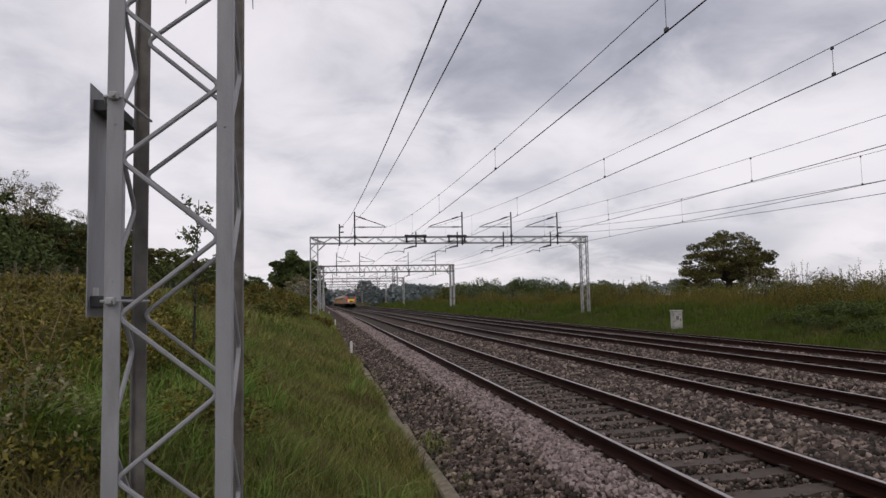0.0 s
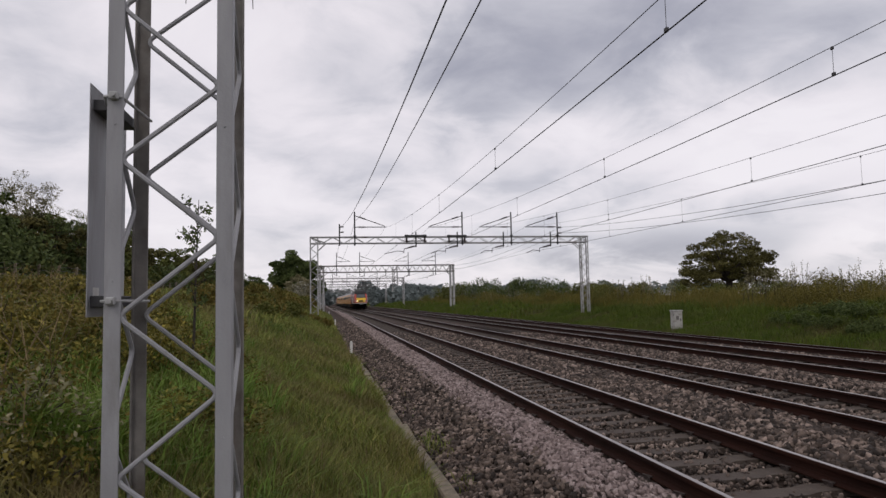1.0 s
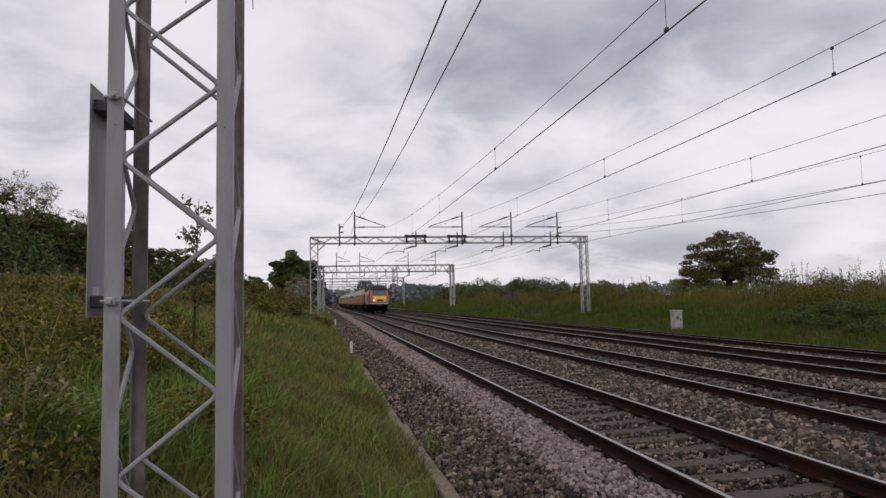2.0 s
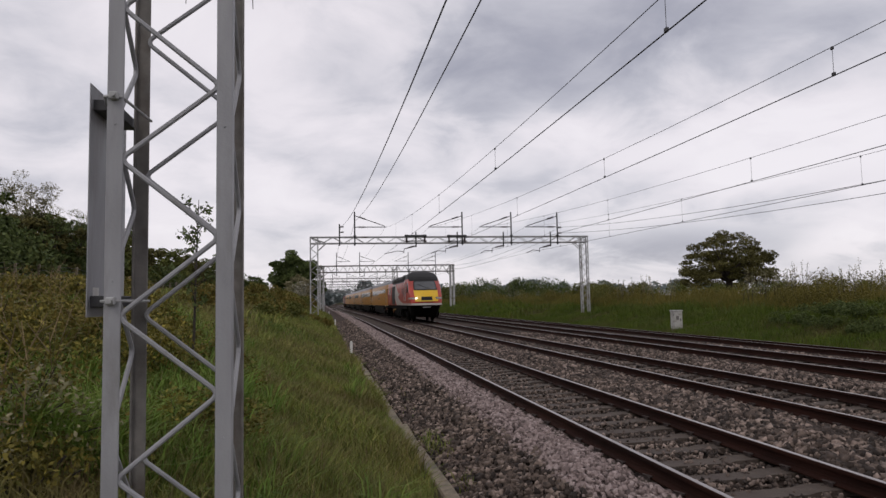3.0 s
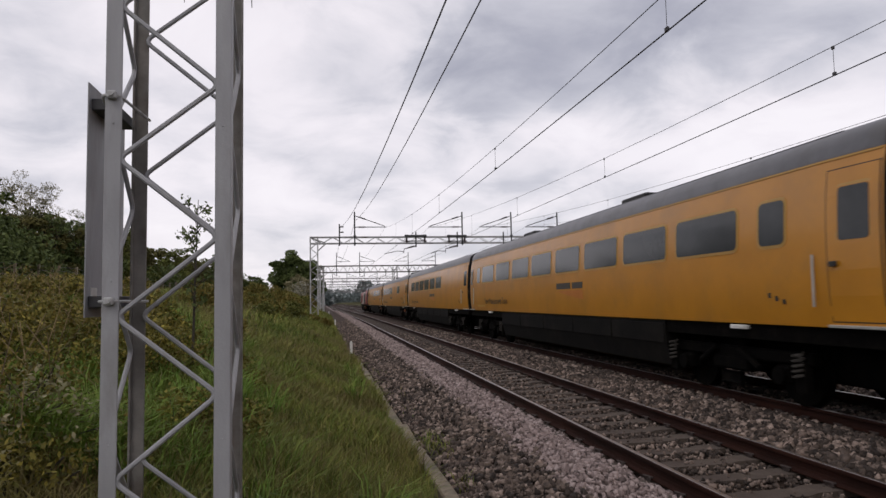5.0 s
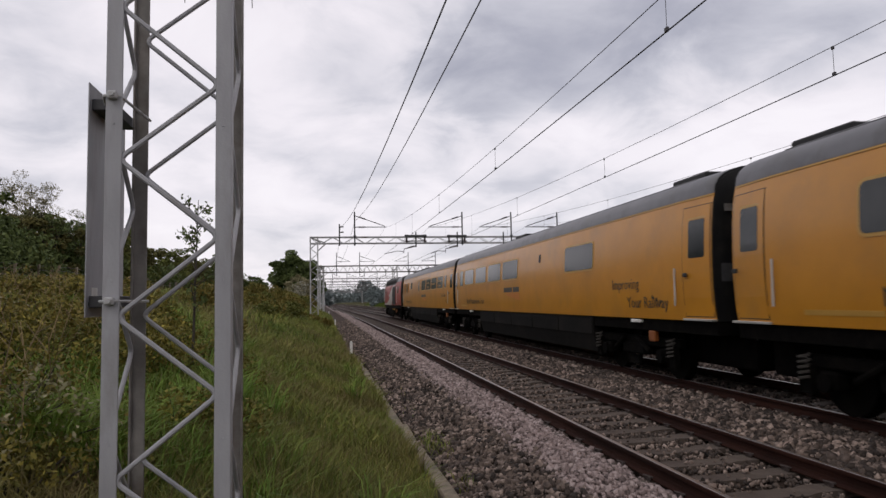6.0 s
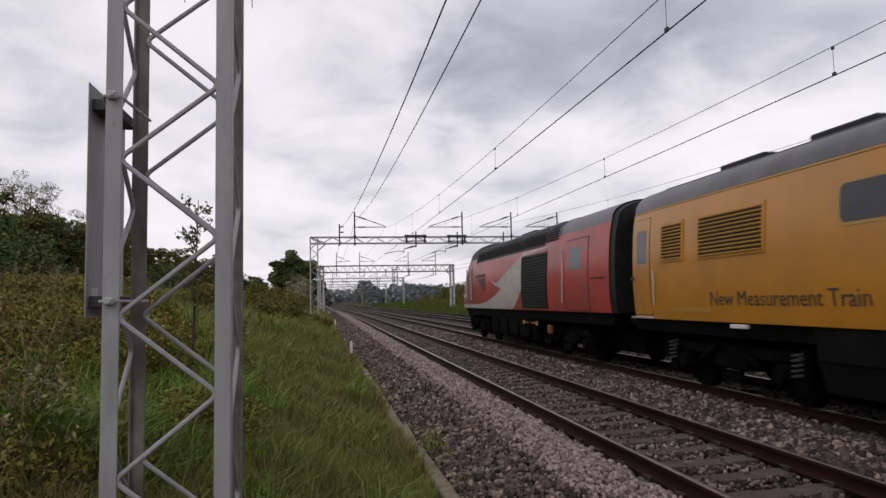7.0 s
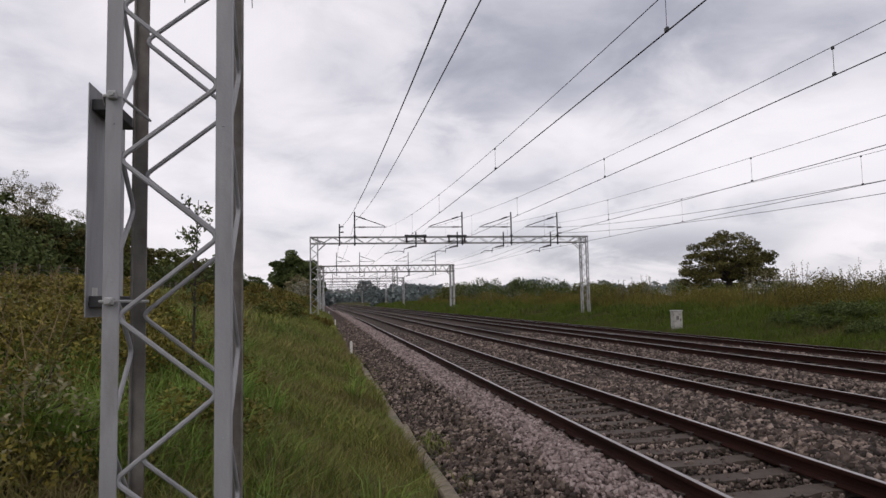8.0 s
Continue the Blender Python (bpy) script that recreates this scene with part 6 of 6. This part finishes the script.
# across the line: the great oak, hedges, thorn bushes, reedy saplings
def oak(x, y):
    """A broad old oak: short trunk, spreading limbs, and layered flat pads of leaf over a dome, with gaps between them."""
    rng = np.random.default_rng(61)
    root = tagged(new("oak_tree"), "broad spreading oak in brownish young leaf", "tree")
    root.location = (x, y, float(ground_z(x, y)))
    bm = bmesh.new()
    add_rod(bm, (0, 0, -0.3), (0.2, 0, 3.0), 0.55, 10, 0.42)
    pads, rad = [], []
    for k in range(190):
        a, up = rng.uniform(0, math.tau), rng.uniform(-0.38, 1.0)
        out = math.sqrt(max(0.0, 1 - up * up)) * (1 + 0.10 * math.sin(3 * a + 1.0) + 0.05 * math.sin(7 * a))
        deep = rng.uniform(0.80, 1.0) if k < 125 else rng.uniform(0.30, 0.7)
        pads.append((6.2 * math.cos(a) * out * deep, 5.8 * math.sin(a) * out * deep, 3.7 + 5.3 * up * deep))
        rad.append(rng.uniform(0.65, 1.25))
    for k in range(9):
        pads.append((rng.uniform(5.0, 6.9), rng.uniform(-2, 2), rng.uniform(4.6, 6.0)))
        rad.append(rng.uniform(0.5, 0.9))
    for k in range(0, 150, 4):
        e = Vector(pads[k]) * 0.93
        m = Vector((e.x * 0.45, e.y * 0.45, 2.6 + e.z * 0.32))
        add_rod(bm, (0.15, 0, 2.3), m, 0.2, 6, 0.13)
        add_rod(bm, m, e, 0.13, 5, 0.035)
    part("trunk", bm, M_BARK, root, "dark bark trunk and limbs")
    child("crown", tri_mesh("crown", quads_cloud(rng, pads, rad, 140, 0.15, 0.3, (1, 1, 0.5)), 4, M_LEAF_OAK), root)


oak(54.8, 85)
R = random.Random(44)
for k in range(46):
    y = 26 + 3.2 * k + R.uniform(-1.5, 1.5)
    x = R.uniform(23.5, 29)
    bush(x, y, R.uniform(1.3, 2.2), R.uniform(1.1, 1.9), M_GOLD if k % 3 else M_LEAF_HEDGE, "golden-green scrub along the far bank", 500 + k, 2600, 0.05, 6)
for k in range(14):
    y = 12 + 1.5 * k + R.uniform(-0.5, 0.5)
    bush(R.uniform(22.5, 26), y, R.uniform(1.0, 1.6), R.uniform(0.8, 1.4), M_GOLD, "golden-green scrub along the far bank", 560 + k, 3000, 0.035, 6)
for k, (x, y, r, h) in enumerate(((19.2, 21.2, 1.3, 0.5), (20.3, 22.6, 1.6, 0.6), (19.2, 23.6, 1.3, 0.45), (20.9, 24.9, 1.6, 0.55), (19.8, 26.0, 1.4, 0.4), (21.3, 27.5, 1.5, 0.5))):
    bush(x, y, r, h, M_LEAF_DARK, "dark leafy bramble bush on the verge", 580 + k, 2600, 0.042, 8)
THORN = [(29, 125, 4.2, 4.6), (33, 128, 3.6, 4.2), (36, 122, 3.0, 4.4), (40, 124, 3.4, 4.2), (44, 128, 3.4, 3.9), (48, 120, 3.0, 3.6), (52, 126, 3.0, 3.6), (34, 170, 4.5, 5), (26.5, 150, 3.0, 4.0)]
for k, (x, y, r, h) in enumerate(THORN):
    bush(x, y, r, h, M_LEAF_DARK if k < 5 else M_LEAF_HEDGE, "hawthorn bush with white blossom in the hedge", 600 + k, 2600, 0.16, 8, "hawthorn", 260 if k % 2 else 60)
for k in range(18):
    x = 50 + 6.5 * k
    bush(x, 128 + R.uniform(-8, 8), R.uniform(3, 4.4), R.uniform(2.4, 3.8), M_LEAF_HEDGE, "green bush in a distant field hedge", 640 + k, 1500, 0.2, 4, "hedge")


def reeds():
    """Slim upright shoots that stand above the scrub."""
    rng = np.random.default_rng(9)
    root = tagged(new("young_shoots"), "slim upright leafy shoots above the scrub", "shoots", kind="stuff")
    vs = []
    bm = bmesh.new()
    spots = [(23.5 + rng.uniform(-0.8, 1.5), y) for y in np.concatenate([rng.uniform(24, 35, 60), rng.uniform(42, 54, 40), rng.uniform(60, 110, 30)])]
    for x, y in spots:
        z = float(ground_z(x, y))
        h = rng.uniform(1.3, 2.15)
        e = Vector((x + rng.normal(0, 0.12), y + rng.normal(0, 0.12), z + h))
        add_rod(bm, (x, y, z), e, 0.012, 4, 0.005)
        t = np.linspace(0.45, 1.0, 12)[:, None]
        vs.append(np.array([[x, y, z]]) * (1 - t) + np.array([[e.x, e.y, e.z]]) * t)
    part("shoot_stems", bm, M_BARK, root)
    child("shoot_leaves", tri_mesh("shoot_leaves", quads_cloud(rng, np.concatenate(vs), np.full(sum(len(v) for v in vs), 0.09), 3, 0.045), 4, M_LEAF_PALE), root)


reeds()


def far_woods():
    rng = np.random.default_rng(19)
    root = tagged(new("far_woods"), "distant woodland along the horizon, with haze put into its leaf colour", "woods", kind="stuff")
    cen, rad = [], []
    for x in np.arange(-120, 260, 4.0):
        y = 420 + rng.uniform(-60, 60)
        hgt = 7 + 5 * (0.5 + 0.5 * math.sin(x * 0.06)) + rng.uniform(-2, 2)
        if 1 < x < 18:
            continue
        for q in range(5):
            cen.append((x + rng.normal(0, 2), y + rng.normal(0, 3), hgt * rng.uniform(0.25, 0.9)))
            rad.append(rng.uniform(2.0, 3.6))
    for x in np.arange(-200, 600, 9.0):
        for q in range(4):
            cen.append((x + rng.normal(0, 4), 900 + rng.normal(0, 30), rng.uniform(3, 15)))
            rad.append(rng.uniform(5, 8))
    for x in np.arange(18, 70, 5.0):
        y = 230 + rng.uniform(-15, 25)
        for q in range(6):
            cen.append((x + rng.normal(0, 1.6), y + rng.normal(0, 2), rng.uniform(0.8, 5.5)))
            rad.append(rng.uniform(1.2, 2.0))
    ridge = [(x + rng.normal(0, 6), 820 + rng.normal(0, 30), rng.uniform(1, 13)) for x in np.arange(-260, 420, 3.0)]
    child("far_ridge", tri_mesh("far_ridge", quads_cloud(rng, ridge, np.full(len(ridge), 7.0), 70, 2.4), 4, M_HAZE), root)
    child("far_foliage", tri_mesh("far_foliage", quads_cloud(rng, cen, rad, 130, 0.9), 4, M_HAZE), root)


far_woods()


# ---- small things beside the line ----
def marker_post(x, y, h):
    z = float(ground_z(x, y))
    post = tagged(new("marker_post"), "short white concrete marker post in the grass", "post", group="marker posts beside the track")
    post.location = (x, y, z - 0.1)
    bm = box(-0.05, 0.05, -0.05, 0.05, 0, h + 0.1, 0.012)
    part("post", bm, M_WHITE, post)
    bm = bmesh.new()
    add_rod(bm, (0, 0, h + 0.08), (0, 0, h + 0.14), 0.05, 4, 0.02)
    part("cap", bm, M_WHITE, post)


marker_post(0.93, 25.7, 0.62)
marker_post(0.72, 54.0, 0.64)
marker_post(0.45, 100.0, 0.75)


def line_cabinet(x, y):
    root = tagged(new("trackside_cabinet"), "pale grey weathered metal trackside cabinet", "cabinet")
    z = float(ground_z(x, y))
    root.location = (x, y, z)
    root.rotation_euler = (0, 0, radians(-14))
    part("plinth", box(-0.27, 0.27, -0.27, 0.27, -0.2, 0.08, 0.01), M_KERB, root, "concrete plinth")
    part("body", box(-0.24, 0.24, -0.24, 0.24, 0.08, 0.98, 0.012), M_CABINET, root)
    lid = part("lid", box(-0.28, 0.28, -0.28, 0.28, 0.98, 1.04, 0.015), M_CABINET, root, "overhanging lid")
    door = part("door", box(-0.21, 0.21, -0.262, -0.24, 0.14, 0.92, 0.008), M_CABINET, root)
    part("handle", box(0.12, 0.15, -0.29, -0.26, 0.48, 0.62, 0.006), M_DARKSTEEL, door)
    for q in (0.24, 0.80):
        part("hinge", rod((-0.2, -0.268, q - 0.05), (-0.2, -0.268, q + 0.05), 0.012), M_DARKSTEEL, door)
    part("vent_plate", box(-0.08, 0.06, -0.268, -0.26, 0.55, 0.75, 0.004), M_STEEL_DIM, door, "small dark plate")


line_cabinet(17.95, 32.6)


def wire_fence():
    """Post-and-wire fence along the top of the bank."""
    root = tagged(new("wire_fence"), "weathered post and wire boundary fence", "fence")
    bm = box(-0.06, 0.06, -0.06, 0.06, -0.2, 1.25, 0.01)
    me = bpy.data.meshes.new("post")
    bm.to_mesh(me)
    bm.free()
    me.materials.append(M_KERB)
    ys = np.arange(30, 110, 3.0)
    for y in ys:
        child("post", me, root, at=pose(-16.2, y, float(ground_z(-16.2, y))))
    for h in (0.3, 0.6, 0.9, 1.15):
        part("fence_wire", polyline([(-16.2, y, float(ground_z(-16.2, y)) + h) for y in ys], 0.012, 4), M_DARKSTEEL, root)


wire_fence()


def signal_tower(x, y):
    root = tagged(new("radio_mast"), "pale grey lattice radio mast beside the line far off", "mast")
    for sx in (-1, 1):
        for sy in (-1, 1):
            part("chord", rod((x + sx * 1.3, y + sy * 1.3, 0), (x + sx * 0.8, y + sy * 0.8, 16), 0.14, 6), M_FARSTEEL, root)
    for z in np.arange(0.5, 15.5, 1.5):
        k = 1.3 - 0.5 * z / 16
        for sy in (-1, 1):
            part("lattice_bar", rod((x - k, y + sy * k, z), (x + k, y + sy * k, z + 1.5), 0.09, 5), M_FARSTEEL, root)
    part("platform", box(x - 1.2, x + 1.2, y - 1.2, y + 1.2, 14.5, 14.8, 0.03), M_FARSTEEL, root)


signal_tower(28.5, 280)


# ---- loose stones of the ballast, lying on the bed ----
def stones(name, x0, x1, prof, spans, mat, label, seed, crib=False):
    rng = np.random.default_rng(seed)
    cube = np.array([[a, b, c] for a in (-1, 1) for b in (-1, 1) for c in (-1, 1)], float)
    tris = np.array([[0, 1, 3, 2], [4, 6, 7, 5], [0, 4, 5, 1], [2, 3, 7, 6], [0, 2, 6, 4], [1, 5, 7, 3]])
    vs, n0 = [], 0
    for y0, y1, dens, size in spans:
        x, y = scatter(rng, x0, x1, y0, y1, dens)
        if crib:
            off = np.abs((y + 8.91 + 0.305) % 0.61 - 0.305)
            keep = (off > 0.125) | (rng.uniform(size=len(x)) < 0.22)
            x, y = x[keep], y[keep]
        z = np.interp(x, [q[0] for q in prof], [q[1] for q in prof])
        n = len(x)
        s = size * rng.uniform(0.5, 1.25, (n, 1, 1)) * rng.uniform(0.65, 1.25, (n, 1, 3))
        v = cube[None] * (1 + rng.uniform(-0.6, 0.25, (n, 8, 3))) * s
        q = rng.normal(size=(n, 4))
        q /= np.linalg.norm(q, axis=1, keepdims=True)
        w, a, b, c = q.T
        rot = np.stack([1 - 2 * (b * b + c * c), 2 * (a * b - c * w), 2 * (a * c + b * w), 2 * (a * b + c * w), 1 - 2 * (a * a + c * c), 2 * (b * c - a * w), 2 * (a * c - b * w), 2 * (b * c + a * w), 1 - 2 * (a * a + b * b)], 1).reshape(n, 3, 3)
        v = np.einsum("nij,nkj->nki", rot, v) + np.stack([x + np.array([bend(float(u)) for u in y]), y, z + rng.uniform(-0.012, 0.040, n)], 1)[:, None, :]
        vs.append(v.reshape(-1, 3))
    v = np.concatenate(vs)
    n = len(v) // 8
    f = (np.arange(n)[:, None, None] * 8 + tris[None]).reshape(-1, 4)
    return tagged(new(name, indexed_mesh(name, v, f, mat)), label, "ballast stones", kind="stuff")


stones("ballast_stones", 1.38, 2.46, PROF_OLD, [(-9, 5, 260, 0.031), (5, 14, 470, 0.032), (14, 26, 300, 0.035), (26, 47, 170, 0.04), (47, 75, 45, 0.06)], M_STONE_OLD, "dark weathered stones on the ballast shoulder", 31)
stones("shoulder_stones", 0.85, 1.4, [(0.7, -0.75), (1.0, -0.50), (1.45, -0.56)], [(25, 47, 170, 0.04), (47, 75, 45, 0.06)], M_STONE_OLD, "dark weathered stones spilling towards the grass", 38)
stones("pale_ballast_stones", 2.38, 3.11, PROF_NEW, [(-9, 5, 260, 0.03), (5, 14, 680, 0.025), (14, 26, 400, 0.03), (26, 47, 180, 0.04), (47, 75, 120, 0.06), (75, 140, 45, 0.1)], M_STONE_NEW, "fresh pale pinkish stones beside the rail", 32)
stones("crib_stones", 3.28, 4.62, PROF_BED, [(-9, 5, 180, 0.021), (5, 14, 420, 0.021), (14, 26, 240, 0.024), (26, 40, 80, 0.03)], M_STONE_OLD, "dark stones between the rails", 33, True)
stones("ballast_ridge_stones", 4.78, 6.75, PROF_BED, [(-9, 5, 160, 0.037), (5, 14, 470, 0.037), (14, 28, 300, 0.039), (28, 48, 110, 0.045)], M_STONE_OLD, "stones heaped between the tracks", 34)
stones("crib_stones", 6.93, 8.26, PROF_BED, [(6, 16, 280, 0.024), (16, 30, 130, 0.028)], M_STONE_OLD, "dark stones between the rails", 35, True)
stones("ballast_ridge_stones", 8.43, 10.81, PROF_BED, [(7, 18, 300, 0.034), (18, 34, 160, 0.04)], M_STONE_OLD, "stones heaped between the tracks", 36)
stones("ballast_ridge_stones", 12.48, 14.25, PROF_BED, [(9, 24, 120, 0.04)], M_STONE_OLD, "stones heaped between the tracks", 37)


def near_stones():
    """The nearest loose stones, each a piece of its own under the ballast."""
    rng = np.random.default_rng(90)
    root = bpy.data.objects["ballast"]
    cube = np.array([[a, b, c] for a in (-1, 1) for b in (-1, 1) for c in (-1, 1)], float)
    quad = [(0, 1, 3, 2), (4, 6, 7, 5), (0, 4, 5, 1), (2, 3, 7, 6), (0, 2, 6, 4), (1, 5, 7, 3)]
    shapes = []
    for k in range(16):
        m = M_STONE_OLD if k % 2 else M_STONE_NEW
        shapes.append(mesh_of("stone", cube * (1 + rng.uniform(-0.55, 0.25, (8, 3))) * rng.uniform(0.022, 0.04, 3), quad, m))
    for k in range(290):
        y = 6.6 + 2.6 * rng.uniform()
        x = rng.uniform(1.55, 3.05)
        prof = PROF_OLD if x < 2.42 else PROF_NEW
        z = float(np.interp(x, [q[0] for q in prof], [q[1] for q in prof])) + rng.uniform(0.012, 0.03)
        old = x + rng.normal(0, 0.08) < 2.42
        child("stone", shapes[2 * int(rng.integers(0, 8)) + (1 if old else 0)], root, at=pose(x, y, z, *rng.uniform(0, 360, 3)))


near_stones()


def motions():
    for (thing, _, turned), y in zip(TRAIN, STARTS):
        rows = []
        for k in range(17):
            t = 0.5 * k
            at = y - SPEED * t
            back = at - 17 if turned else at + 17
            swing = float(bend(back) - bend(at)) / (back - at)
            rows.append((t, pose(T2 + float(bend(at)), at, 0, 0, 0, math.degrees(-math.atan(swing)) + (180 if turned else 0))))
        walk(thing, rows)


motions()
